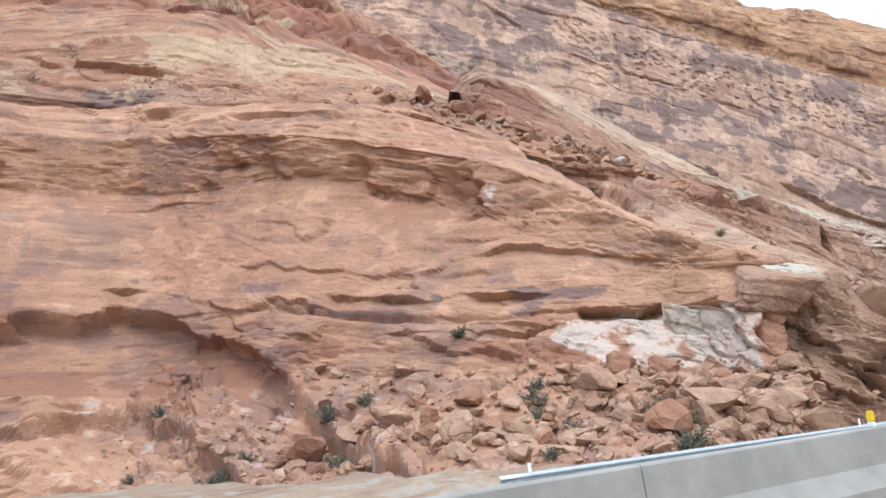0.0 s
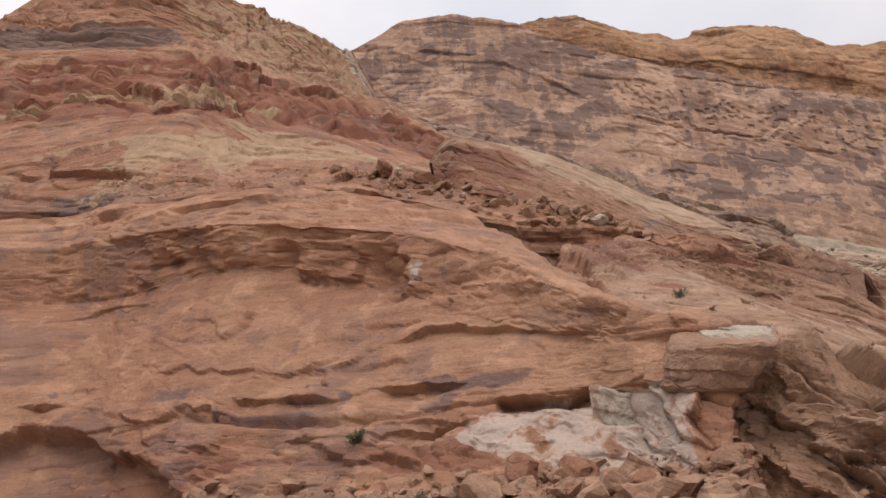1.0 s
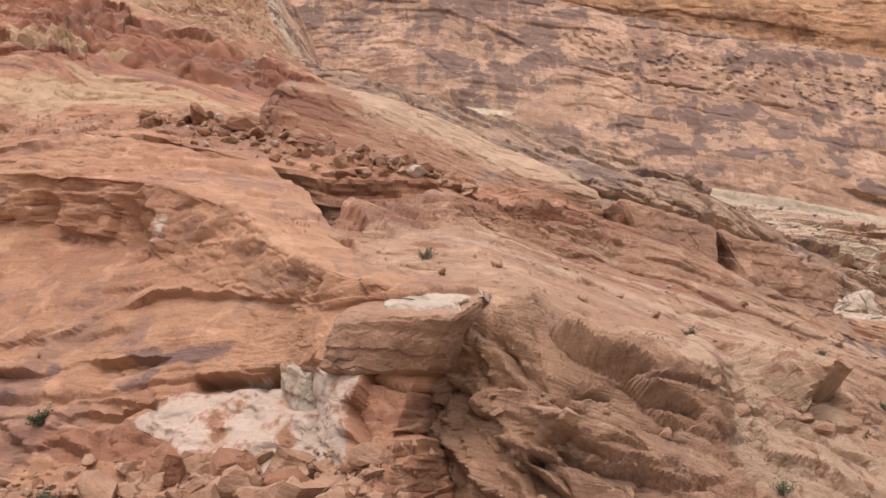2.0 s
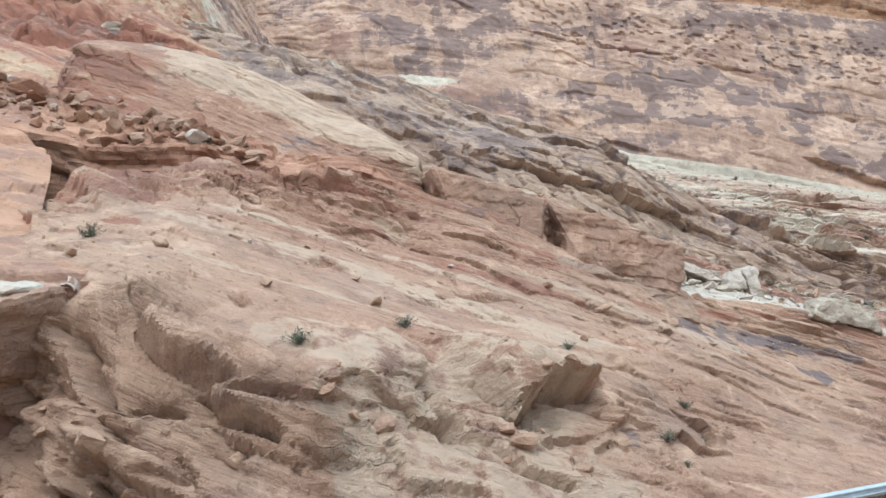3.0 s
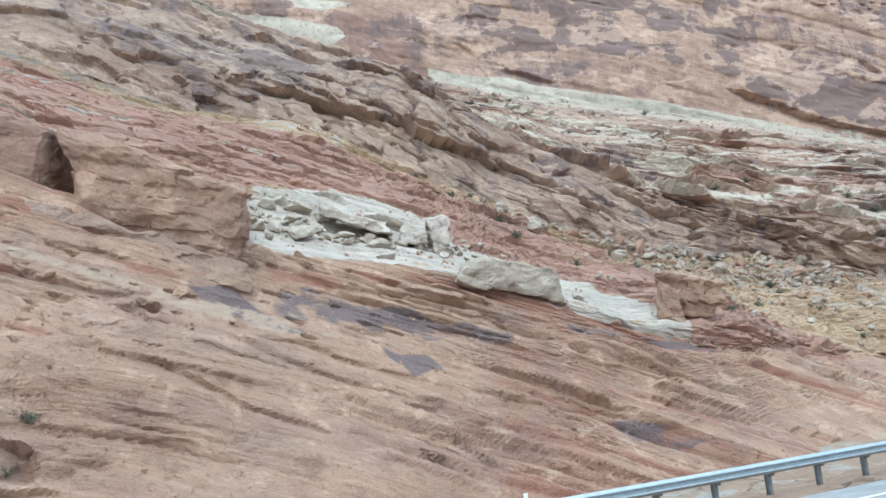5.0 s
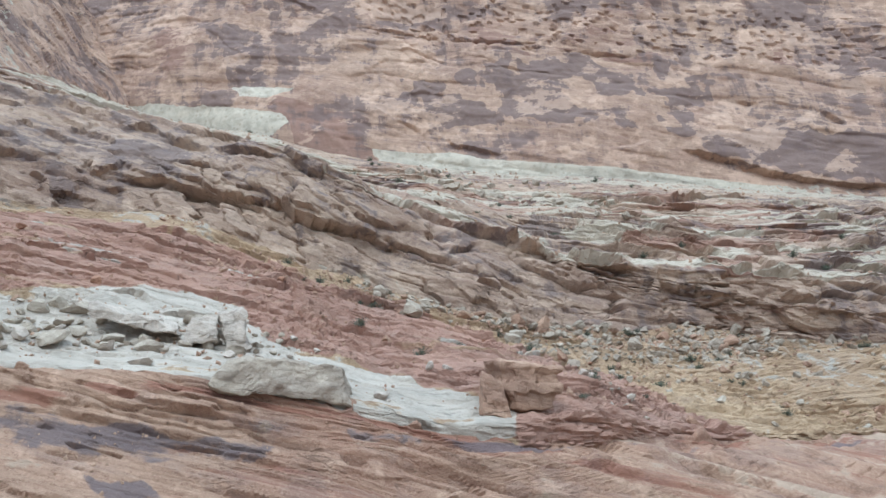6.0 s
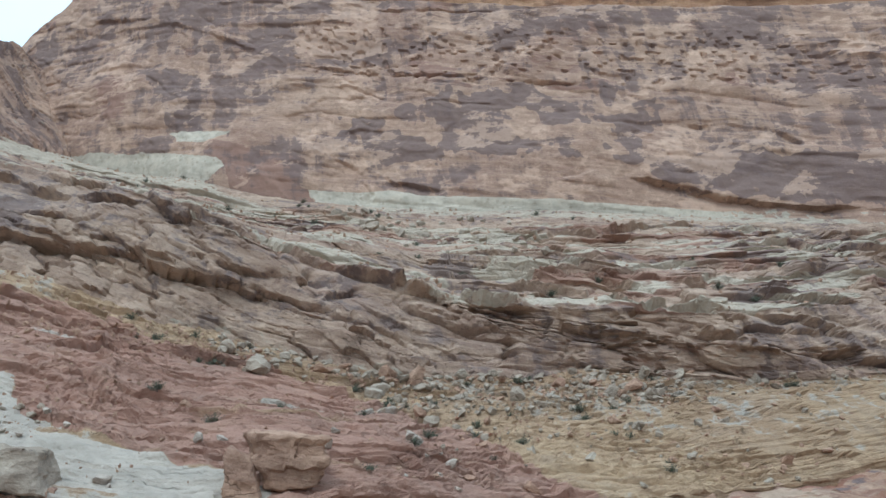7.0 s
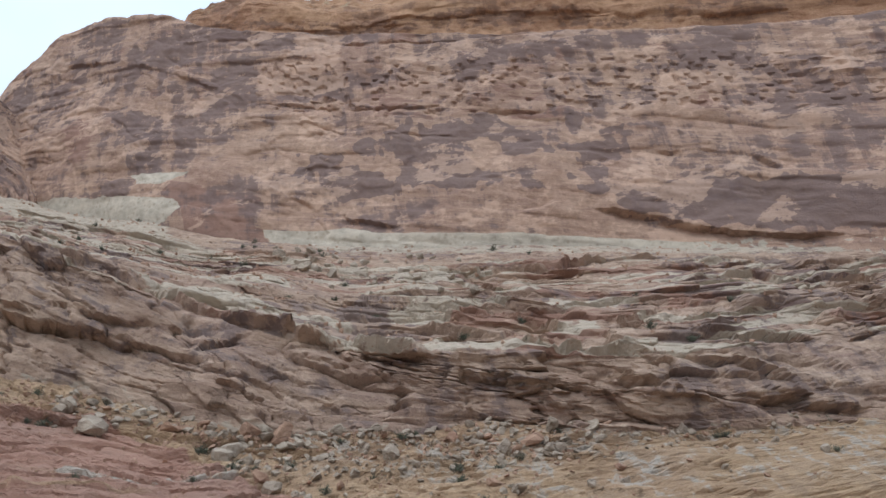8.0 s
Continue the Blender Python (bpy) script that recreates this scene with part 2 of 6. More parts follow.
def rock(name, main, second, pale, varnish, red, grain=1.0, streak=0.5, stain=0.45, stain_scale=0.05, upright=0.0, bump=0.75, spots=0.0, strata=True, patch=0.0, patch_size=0.045, crack_scale=0.9, layer_bump=0.5, crisp=0.09, cover=0.0, blocky=0.5, split_dark=0.45):
    """Sandstone. main and second: the stone's two hues; the mesh's masks lay pale beds, dark varnish and red beds over them."""
    mat, nt, bsdf = fresh(name)
    geo = nt.nodes.new("ShaderNodeNewGeometry")
    turn = nt.nodes.new("ShaderNodeMapping")
    turn.vector_type = "POINT"
    turn.inputs["Rotation"].default_value = (radians(-32), radians(-13), radians(-20))
    nt.links.new(geo.outputs["Position"], turn.inputs["Vector"])
    flat = nt.nodes.new("ShaderNodeMapping")
    flat.inputs["Scale"].default_value = (0.10, 0.10, 1.0)
    if strata:
        uv = nt.nodes.new("ShaderNodeUVMap")
        uv.uv_map = "strata"
        flat.inputs["Scale"].default_value = (0.11, 1.0, 1.0)
        nt.links.new(uv.outputs[0], flat.inputs["Vector"])
    else:
        nt.links.new(turn.outputs[0], flat.inputs["Vector"])

    def noise_at(vector, scale, detail=6.0, rough=0.6, distortion=0.0):
        n = node(nt, "ShaderNodeTexNoise", Scale=scale, Detail=detail, Roughness=rough, Distortion=distortion)
        nt.links.new(vector, n.inputs["Vector"])
        return n.outputs["Fac"]

    pos = geo.outputs["Position"]
    broad = noise_at(pos, 0.035, 5.0, 0.55, 0.4)
    medium = noise_at(pos, 0.33, 7.0, 0.65, 0.3)
    small = noise_at(pos, 2.2, 6.0, 0.7)
    layers = noise_at(flat.outputs[0], 0.42, 8.0, 0.68, 0.35)
    thin = noise_at(flat.outputs[0], 1.9, 6.0, 0.72, 0.3)
    drips = nt.nodes.new("ShaderNodeMapping")
    drips.inputs["Scale"].default_value = (1.0, 1.0, 0.09)
    nt.links.new(pos, drips.inputs["Vector"])
    drip = noise_at(drips.outputs[0], 0.3, 5.0, 0.6, 0.1)
    attr = nt.nodes.new("ShaderNodeAttribute")
    attr.attribute_name = "beds"
    sep = nt.nodes.new("ShaderNodeSeparateColor")
    nt.links.new(attr.outputs["Color"], sep.inputs[0])

    base = mix(nt, span(nt, math_node(nt, "ADD", math_node(nt, "MULTIPLY", broad, 0.55), math_node(nt, "MULTIPLY", layers, 0.45)), 0.36, 0.62), main, second)
    dark = tuple(0.62 * c for c in second)
    light = tuple(min(0.8, 1.32 * c + 0.02) for c in main)
    base = mix(nt, math_node(nt, "MULTIPLY", span(nt, thin, 0.52, 0.66), streak), base, dark)
    base = mix(nt, math_node(nt, "MULTIPLY", span(nt, thin, 0.47, 0.36), streak * 0.7), base, light)
    base = mix(nt, math_node(nt, "MULTIPLY", span(nt, layers, 0.54, 0.64), streak * 0.8), base, light)
    base = mix(nt, math_node(nt, "MULTIPLY", span(nt, medium, 0.53, 0.66), 0.55 * grain), base, light)
    base = mix(nt, math_node(nt, "MULTIPLY", span(nt, medium, 0.46, 0.33), 0.4 * grain), base, dark)
    base = mix(nt, math_node(nt, "MULTIPLY", span(nt, small, 0.54, 0.68), 0.45 * grain), base, dark)
    fine = noise_at(pos, 7.0, 4.0, 0.7)
    base = mix(nt, math_node(nt, "MULTIPLY", span(nt, fine, 0.52, 0.66), 0.3 * grain), base, light)

    lines = nt.nodes.new("ShaderNodeMapping")
    lines.inputs["Scale"].default_value = (0.09, 0.42, 0.42)
    warp = nt.nodes.new("ShaderNodeVectorMath")
    warp.operation = "MULTIPLY_ADD"
    warp_noise = node(nt, "ShaderNodeTexNoise", Scale=0.5, Detail=5.0, Roughness=0.6)
    nt.links.new(pos, warp_noise.inputs["Vector"])
    nt.links.new(warp_noise.outputs["Color"], warp.inputs[0])
    warp.inputs[1].default_value = (3.2, 2.0, 2.0)
    nt.links.new(uv.outputs[0] if strata else turn.outputs[0], warp.inputs[2])
    nt.links.new(warp.outputs[0], lines.inputs["Vector"])
    cells = node(nt, "ShaderNodeTexVoronoi", Scale=crack_scale)
    cells.feature = "DISTANCE_TO_EDGE"
    nt.links.new(lines.outputs[0], cells.inputs["Vector"])
    split = math_node(nt, "MULTIPLY", span(nt, cells.outputs["Distance"], 0.03, 0.006), span(nt, broad, 0.44, 0.56, 0.15, 1.0))
    gate = noise_at(pos, 0.21, 3.0, 0.5)
    split = math_node(nt, "MULTIPLY", split, span(nt, gate, 0.5, 0.57))
    base = mix(nt, math_node(nt, "MULTIPLY", split, split_dark), base, tuple(0.3 * c for c in second))

    def broken(channel, amount, noise_value):
        return span(nt, math_node(nt, "ADD", channel, math_node(nt, "MULTIPLY", math_node(nt, "SUBTRACT", noise_value, 0.5), amount)), 0.5 - crisp, 0.5 + crisp)

    base = mix(nt, math_node(nt, "MULTIPLY", broken(sep.outputs[2], 1.3, layers), 0.85), base, red)
    stain_noise = mix(nt, upright, node_value(nt, medium, layers), drip)
    base = mix(nt, math_node(nt, "MULTIPLY", broken(sep.outputs[1], 1.7, stain_noise), 0.85), base, varnish)
    free = noise_at(flat.outputs[0], stain_scale * 6, 7.0, 0.62, 0.5)
    base = mix(nt, math_node(nt, "MULTIPLY", span(nt, free, 0.55, 0.62), stain), base, varnish)
    if patch:
        level = nt.nodes.new("ShaderNodeMapping")
        level.inputs["Scale"].default_value = (0.6, 0.6, 1.15)
        nt.links.new(pos, level.inputs["Vector"])
        big = noise_at(level.outputs[0], patch_size, 11.0, 0.66, 0.2)
        both = math_node(nt, "ADD", math_node(nt, "MULTIPLY", big, 0.5), math_node(nt, "ADD", math_node(nt, "MULTIPLY", drip, 0.27), math_node(nt, "MULTIPLY", layers, 0.23)))
        base = mix(nt, math_node(nt, "MULTIPLY", span(nt, both, 0.47 - cover, 0.56 - cover), 0.5 * patch), base, varnish)
        base = mix(nt, math_node(nt, "MULTIPLY", span(nt, both, 0.515 - cover, 0.545 - cover), patch), base, varnish)
        tan = noise_at(level.outputs[0], patch_size * 2.3, 11.0, 0.68, 0.2)
        base = mix(nt, math_node(nt, "MULTIPLY", span(nt, tan, 0.55, 0.58), patch * 0.7), base, light)
    pale_mix = mix(nt, span(nt, medium, 0.35, 0.7), pale, tuple(0.72 * c for c in pale))
    base = mix(nt, math_node(nt, "MULTIPLY", broken(sep.outputs[0], 1.5, medium), 0.92), base, pale_mix)
    if spots:
        cell = node(nt, "ShaderNodeTexVoronoi", Scale=0.55)
        nt.links.new(pos, cell.inputs["Vector"])
        base = mix(nt, math_node(nt, "MULTIPLY", span(nt, cell.outputs["Distance"], 0.32, 0.12), spots), base, tuple(0.45 * c for c in main))
    nt.links.new(base, bsdf.inputs["Base Color"])
    bsdf.inputs["Roughness"].default_value = 0.92
    bsdf.inputs["Specular IOR Level"].default_value = 0.15
    height = math_node(nt, "ADD", math_node(nt, "MULTIPLY", medium, 0.9), math_node(nt, "MULTIPLY", thin, layer_bump))
    height = math_node(nt, "ADD", height, math_node(nt, "MULTIPLY", small, 0.45))
    height = math_node(nt, "SUBTRACT", height, math_node(nt, "MULTIPLY", split, split_dark))
    bits = node(nt, "ShaderNodeTexVoronoi", Scale=crack_scale * 4.5)
    bits.distance = "CHEBYCHEV"
    nt.links.new(lines.outputs[0], bits.inputs["Vector"])
    tone = nt.nodes.new("ShaderNodeSeparateColor")
    nt.links.new(bits.outputs["Color"], tone.inputs[0])
    facet = math_node(nt, "ADD", math_node(nt, "MULTIPLY", tone.outputs[0], 0.5), math_node(nt, "MULTIPLY", bits.outputs["Distance"], math_node(nt, "SUBTRACT", tone.outputs[1], 0.2)))
    facet = math_node(nt, "MULTIPLY", facet, span(nt, broad, 0.42, 0.58, 0.2, 1.0))
    height = math_node(nt, "ADD", height, math_node(nt, "MULTIPLY", facet, blocky))
    b = node(nt, "ShaderNodeBump", Strength=bump, Distance=0.7)
    nt.links.new(height, b.inputs["Height"])
    nt.links.new(b.outputs[0], bsdf.inputs["Normal"])
    return mat


def node_value(nt, a, b):
    return math_node(nt, "ADD", math_node(nt, "MULTIPLY", a, 0.6), math_node(nt, "MULTIPLY", b, 0.4))


def plain(name, color, rough=0.6, metal=0.0, vary=0.25, scale=3.0, bump=0.15):
    """A worn, faintly mottled surface."""
    mat, nt, bsdf = fresh(name)
    coord = nt.nodes.new("ShaderNodeTexCoord")
    n = node(nt, "ShaderNodeTexNoise", Scale=scale, Detail=6.0, Roughness=0.65)
    nt.links.new(coord.outputs["Object"], n.inputs["Vector"])
    low = tuple(c * (1 - vary) for c in color)
    high = tuple(min(0.9, c * (1 + vary)) for c in color)
    nt.links.new(mix(nt, span(nt, n.outputs["Fac"], 0.3, 0.7), low, high), bsdf.inputs["Base Color"])
    nt.links.new(span(nt, n.outputs["Fac"], 0.2, 0.8, rough * 0.85, min(1.0, rough * 1.15)), bsdf.inputs["Roughness"])
    bsdf.inputs["Metallic"].default_value = metal
    b = node(nt, "ShaderNodeBump", Strength=bump, Distance=0.05)
    nt.links.new(n.outputs["Fac"], b.inputs["Height"])
    nt.links.new(b.outputs[0], bsdf.inputs["Normal"])
    return mat


PALE, CREAM, VARNISH, RED = (0.549, 0.525, 0.504), (0.539, 0.493, 0.403), (0.127, 0.089, 0.090), (0.294, 0.121, 0.078)
m_alcove = rock("alcove_sandstone", (0.43, 0.253, 0.164), (0.33, 0.172, 0.115), (0.62, 0.52, 0.455), (0.175, 0.118, 0.112), (0.27, 0.13, 0.088), streak=0.3, stain=0.16, patch=0.35, patch_size=0.07, split_dark=0.2, bump=0.65, blocky=0.3)
m_slope = rock("slope_sandstone", (0.425, 0.278, 0.194), (0.335, 0.188, 0.13), (0.555, 0.405, 0.297), (0.165, 0.128, 0.130), (0.30, 0.142, 0.098), grain=1.4, streak=0.45, stain=0.12, patch=0.15, patch_size=0.12, split_dark=0.4, bump=0.9)
m_upper = rock("upper_red_sandstone", (0.42, 0.245, 0.162), (0.325, 0.165, 0.112), (0.52, 0.37, 0.25), (0.17, 0.125, 0.112), (0.285, 0.125, 0.088), streak=0.45, stain=0.2, patch=0.3, patch_size=0.08)
m_ledge = rock("ledge_sandstone", (0.46, 0.325, 0.205), (0.37, 0.245, 0.155), (0.57, 0.495, 0.42), (0.25, 0.205, 0.175), (0.40, 0.23, 0.18), grain=1.25, streak=0.5, stain=0.1, patch=0.1, patch_size=0.12, bump=0.9)
m_middle = rock("middle_cliff_sandstone", (0.42, 0.305, 0.225), (0.32, 0.215, 0.165), (0.53, 0.445, 0.35), (0.165, 0.125, 0.12), (0.29, 0.165, 0.12), grain=1.3, streak=0.4, stain=0.15, patch=0.55, patch_size=0.07, crack_scale=0.5, layer_bump=0.22, blocky=0.8, bump=0.9)
m_wall = rock("great_wall_sandstone", (0.455, 0.312, 0.229), (0.345, 0.222, 0.17), (0.585, 0.517, 0.418), (0.19, 0.136, 0.125), (0.29, 0.175, 0.138), streak=0.5, stain=0.12, stain_scale=0.03, upright=0.35, spots=0.3, patch=0.75, patch_size=0.035, cover=0.014, crack_scale=0.35, layer_bump=0.3, crisp=0.035, split_dark=0.12, bump=0.6, blocky=0.15)
m_cap = rock("cap_sandstone", (0.44, 0.272, 0.165), (0.345, 0.188, 0.118), (0.50, 0.40, 0.27), (0.19, 0.115, 0.085), (0.294, 0.150, 0.092), streak=0.4, stain=0.2, patch=0.5, patch_size=0.05)
m_block = rock("fallen_sandstone", (0.431, 0.289, 0.202), (0.353, 0.210, 0.146), PALE, VARNISH, RED, streak=0.5, stain=0.15, strata=False)
m_white = rock("white_sandstone", (0.54, 0.455, 0.38), (0.44, 0.36, 0.30), PALE, (0.3, 0.27, 0.24), (0.4, 0.27, 0.19), streak=0.3, stain=0.12, strata=False)
m_talus = rock("talus_sandstone", (0.43, 0.36, 0.285), (0.34, 0.27, 0.21), PALE, VARNISH, RED, streak=0.3, stain=0.12, strata=False)
m_ground = rock("desert_ground", (0.353, 0.263, 0.190), (0.294, 0.200, 0.140), (0.451, 0.420, 0.370), (0.196, 0.168, 0.146), RED, streak=0.1, stain=0.2, strata=False)
m_asphalt = plain("asphalt", (0.26, 0.255, 0.245), 0.9, 0.0, 0.2, 1.5, 0.2)
m_paint = plain("white_road_paint", (0.72, 0.72, 0.7), 0.7, 0.0, 0.12, 4.0, 0.05)
m_yellow_paint = plain("yellow_road_paint", (0.7, 0.45, 0.04), 0.7, 0.0, 0.12, 4.0, 0.05)
m_steel = plain("galvanised_steel", (0.42, 0.45, 0.47), 0.42, 0.75, 0.12, 6.0, 0.04)
m_post = plain("weathered_steel_post", (0.2, 0.2, 0.2), 0.7, 0.4, 0.25, 6.0, 0.1)
m_marker = plain("white_plastic_marker", (0.78, 0.78, 0.76), 0.45, 0.0, 0.06, 8.0, 0.02)
m_yellow = plain("yellow_plastic_marker", (0.82, 0.55, 0.02), 0.4, 0.0, 0.08, 8.0, 0.02)
m_leaf = plain("dry_sage_leaf", (0.105, 0.115, 0.075), 0.8, 0.0, 0.4, 2.0, 0.0)
m_green = plain("green_shrub_leaf", (0.05, 0.075, 0.03), 0.75, 0.0, 0.4, 2.0, 0.0)
m_twig = plain("grey_twig", (0.14, 0.115, 0.1), 0.85, 0.0, 0.3, 5.0, 0.1)

# ---- the land: great sheets of rock ----
# alcove cliff: from far up the valley round to the prow over the road
A_FOOT = [(0, 90, -3.5), (20, 80, -3.5), (28, 70, -3.5), (33, 56, -3.5), (40, 46, -3.7), (48, 41, -3.7), (56, 38, -3.7), (62, 36, -3.8), (64, 32, -4), (77, 40, -4)]
A_BASE = [(4, 99, 5), (32, 93.5, 6.5), (38, 91, 8), (46, 77, 6), (56, 61, 4.5), (63, 52.5, 3.5), (68.5, 46, 3), (69, 42, 2.5), (71, 38.5, 3), (80, 46, 2.5)]
A_SHELF = [(3, 106, 15), (31, 100, 16), (41, 91, 15.5), (48, 78.5, 12.5), (58, 65.5, 10.3), (65, 58, 10.2), (69.5, 51, 9.8), (69.8, 44, 9), (74, 40, 7), (82, 47, 6)]
A_WALL = [(4, 112, 27), (37, 105, 28), (41.5, 103, 29), (48.5, 87, 22.5), (58.5, 70.5, 15.5), (65.8, 59.5, 14), (69.8, 51.5, 11.5), (70.5, 43.5, 11), (75, 41.5, 8.8), (83, 47, 8.5)]
A_UNDER = [(3, 116, 33), (34, 113.5, 34), (43.2, 104, 33), (52.5, 92, 33), (63, 73.5, 24.8), (68, 62, 18.5), (70.5, 52.5, 14.5), (71.5, 44.8, 12.6), (76, 41.5, 10.6), (82, 44, 10.8)]
A_LIP = [(2, 117, 42), (33, 117, 43.5), (43, 105, 41.5), (51.5, 92.5, 39), (64.5, 75.5, 32.8), (71.5, 63, 25.8), (72, 55, 20), (73, 46, 15.5), (77, 40, 12.2), (80, 40, 12.6)]
A_STEP = [(3, 128, 51), (36, 123, 50.5), (41.5, 115.5, 49.4), (57, 94, 44.2), (66, 86.5, 41.6), (80, 75.5, 33.8), (79, 60, 21.8), (80, 50.5, 16.8), (81, 41, 12.4), (82, 42.5, 13)]

A_LIP = [(22 + k * (q[0] - 22), -2 + k * (q[1] + 2), 2 + k * (q[2] - 2)) for q, k in zip(A_LIP, (0.985, 0.98, 0.975, 0.972, 0.972, 0.972, 0.975, 0.98, 1, 1))]
A_UNDER = [(22 + k * (q[0] - 22), -2 + k * (q[1] + 2), 2 + k * (q[2] - 2)) for q, k in zip(A_UNDER, (1, 1, 1, 1, 1, 1, 1, 1, 1, 1))]
p, lev, s, a = loft([A_FOOT, A_BASE, A_SHELF, A_WALL, A_UNDER, A_LIP, A_STEP], 46, 0.16, 5)
s = p[..., 2] + 0.07 * a + 60
p = relax(p, 3)
guide = guides(p)
u = np.linspace(0, 1, p.shape[1])[None, :]
wall_part = smooth(1.0, 1.3, lev) * (1 - smooth(3.9, 4.1, lev))
lip_part = smooth(3.9, 4.1, lev) * (1 - smooth(4.95, 5.1, lev))
top_part = smooth(5.0, 5.15, lev)
low_part = 1 - smooth(1.0, 1.25, lev)
jag, _ = facets(s, a, 5, 2.5, 61)
shelf_cut = np.exp(-((lev - 2.05 - 0.05 * vnoise(p * 0.3, 5) - 0.06 * jag) / 0.05) ** 2) * smooth(0.1, 0.3, u) * (0.4 + 0.8 * smooth(-0.3, 0.5, vnoise(p * 0.12, 9)))
busy = 0.5 * wall_part + 0.4 * lip_part + 0.9 * top_part + 1.0 * low_part
reach = np.interp(u, (0, 0.11, 0.2, 0.28, 0.36, 0.42), (1.95, 1.95, 1.7, 1.1, 0.4, -0.5)) + 0.16 * jag
reach2 = np.interp(u, (0, 0.1, 0.18, 0.25, 0.3), (0.95, 0.95, 0.7, 0.2, -0.5)) + 0.14 * jag
under = 3.2 * (1 - smooth(reach - 0.04, reach + 0.04, lev)) * smooth(reach - 1.3, reach - 0.2, lev) + 2.6 * (1 - smooth(reach2 - 0.04, reach2 + 0.04, lev)) * smooth(reach2 - 0.9, reach2 - 0.15, lev)
torn = 0.3 * wall_part + 0.5 * wall_part * smooth(0.2, 0.3, u) * (1 - smooth(0.5, 0.58, u)) * (1 - smooth(1.7, 2.0, lev)) + 1.15 * lip_part + 0.6 * top_part + 0.8 * low_part + 0.6 * np.exp(-(((u - 0.695) / 0.08) ** 2 + ((lev - 1.45) / 0.5) ** 2)) + 0.5 * wall_part * smooth(0.56, 0.64, u) * (1 - smooth(2.0, 2.4, lev))
p = carve(p, s, a, [(5.0, 26, 0.8 * busy), (1.7, 12, 0.45 * busy), (0.6, 5, 0.12 * busy)], 0.25 * wall_part + 0.5 * lip_part + 0.3 * top_part + 0.6 * low_part, 11, dent=0.9 * shelf_cut + under,
          broken=[(9, 4.5, 1.1 * torn), (3.2, 1.5, 0.5 * torn), (1.2, 0.6, 0.2 * torn)], wear=0.6)
ledge(p, guide, [(47.9, 81.5, 15.7), (50.7, 77.3, 14.6), (53.6, 74.2, 14.3), (55.9, 71.2, 13.5), (58.5, 69, 13.8), (60.5, 65.9, 13.2), (62.8, 62.5, 12.7), (64.4, 60.3, 12.7)], 0.42, 0.9, 2, 0.91, 0.28, 3, 0.1)
ledge(p, guide, [(55.4, 75.1, 17.1), (57.9, 72.5, 17), (59.7, 72.1, 18), (62.6, 68.9, 18.4), (64.4, 67.4, 18.7), (66.8, 63.9, 18.1), (68.7, 60.1, 16.9), (70.1, 56.8, 16.2), (71.2, 50.6, 14.4)], 0.48, 0.42, 1.6, 1.8, 0.24, 4, 0.1)
ledge(p, guide, [(65, 58.5, 10.5), (66.6, 56, 10.4), (68.7, 53.2, 10), (70, 50.7, 10)], 0.4, 1.8, 1, 0.9, 0.24, 5, 0.1)
ledge(p, guide, [(51.1, 74.2, 10), (52.9, 70.1, 9.9), (55.8, 66.4, 9.4), (59.5, 62.7, 8.9), (61.5, 60.3, 8.7), (63.2, 58.2, 9.2)], 0.36, 0.54, 1.6, 0.63, 0.24, 6, 0.1)
ledge(p, guide, [(29.3, 102.1, 18.9), (34.9, 100.4, 19), (38.8, 93.6, 16.4), (41.6, 89.4, 14.7), (44.9, 85.7, 15.7), (48.4, 79.3, 13.6)], 0.54, 0.72, 2, 1.1, 0.4, 7, 0.1)
ledge(p, guide, [(42.3, 94.3, 20.5), (44.9, 90.4, 20.7), (48.6, 83.3, 18.7), (53.8, 77, 17.1), (58.8, 72.7, 17.8)], 0.21, 0.24, 1.5, 0.7, 0.32, 8, 0.1)
ledge(p, guide, [(47.9, 78, 10.4), (51.6, 72.5, 9.4), (56, 68.1, 10.6), (59.6, 63.2, 9.7), (61.9, 58.5, 8.7)], 0.36, 0.48, 1.4, 0.7, 0.24, 9, 0.1)
ledge(p, guide, [(38.4, 118.6, 48.8), (43.3, 105.4, 44.9), (48.7, 100.1, 44), (56.6, 89.3, 41.9), (62, 87.7, 41.7), (66.9, 83.4, 39.9), (72.2, 80.5, 38.2), (76.4, 77.2, 35.9)], 0.18, 0.96, 1, 1.5, 0.24, 10, 0.22)
ledge(p, guide, [(40.2, 103.8, 41), (45.7, 96.1, 39.6), (53, 85.1, 36.3), (59.1, 81.2, 35.3), (65.3, 73.8, 32.5), (74.3, 69.8, 30.2)], 0.24, 0.48, 1.2, 0.7, 0.24, 11, 0.22)
crack(p, guide, [(70.1, 50.6, 9.5), (69.3, 49.6, 7.5), (69.6, 46.7, 6.9)], 0.8, 0.4)
crack(p, guide, [(54.6, 82.3, 23.2), (57.6, 82, 25.7)], 0.5, 0.35)
crack(p, guide, [(62.3, 74.3, 30.6), (63.9, 75, 27), (64.1, 71.5, 22.6)], 1.0, 0.8)
crack(p, guide, [(56, 83.2, 34.1), (57.5, 85.7, 30.1), (61.1, 81.1, 27.8)], 1.2, 1.0)
crack(p, guide, [(44, 98, 38.8), (45.3, 99.5, 36.7), (48.3, 99.4, 35.3)], 1.0, 0.9)
scar = patch(p, [(60.5, 8.2), (64, 9.6), (67, 9.2), (69.8, 9.9), (71, 8.5), (70.5, 4.6), (69, 2.2), (66, 2.6), (65, 4.6), (62.6, 4.9)], soft=0.5, ragged=0.7) * (u > 0.5)
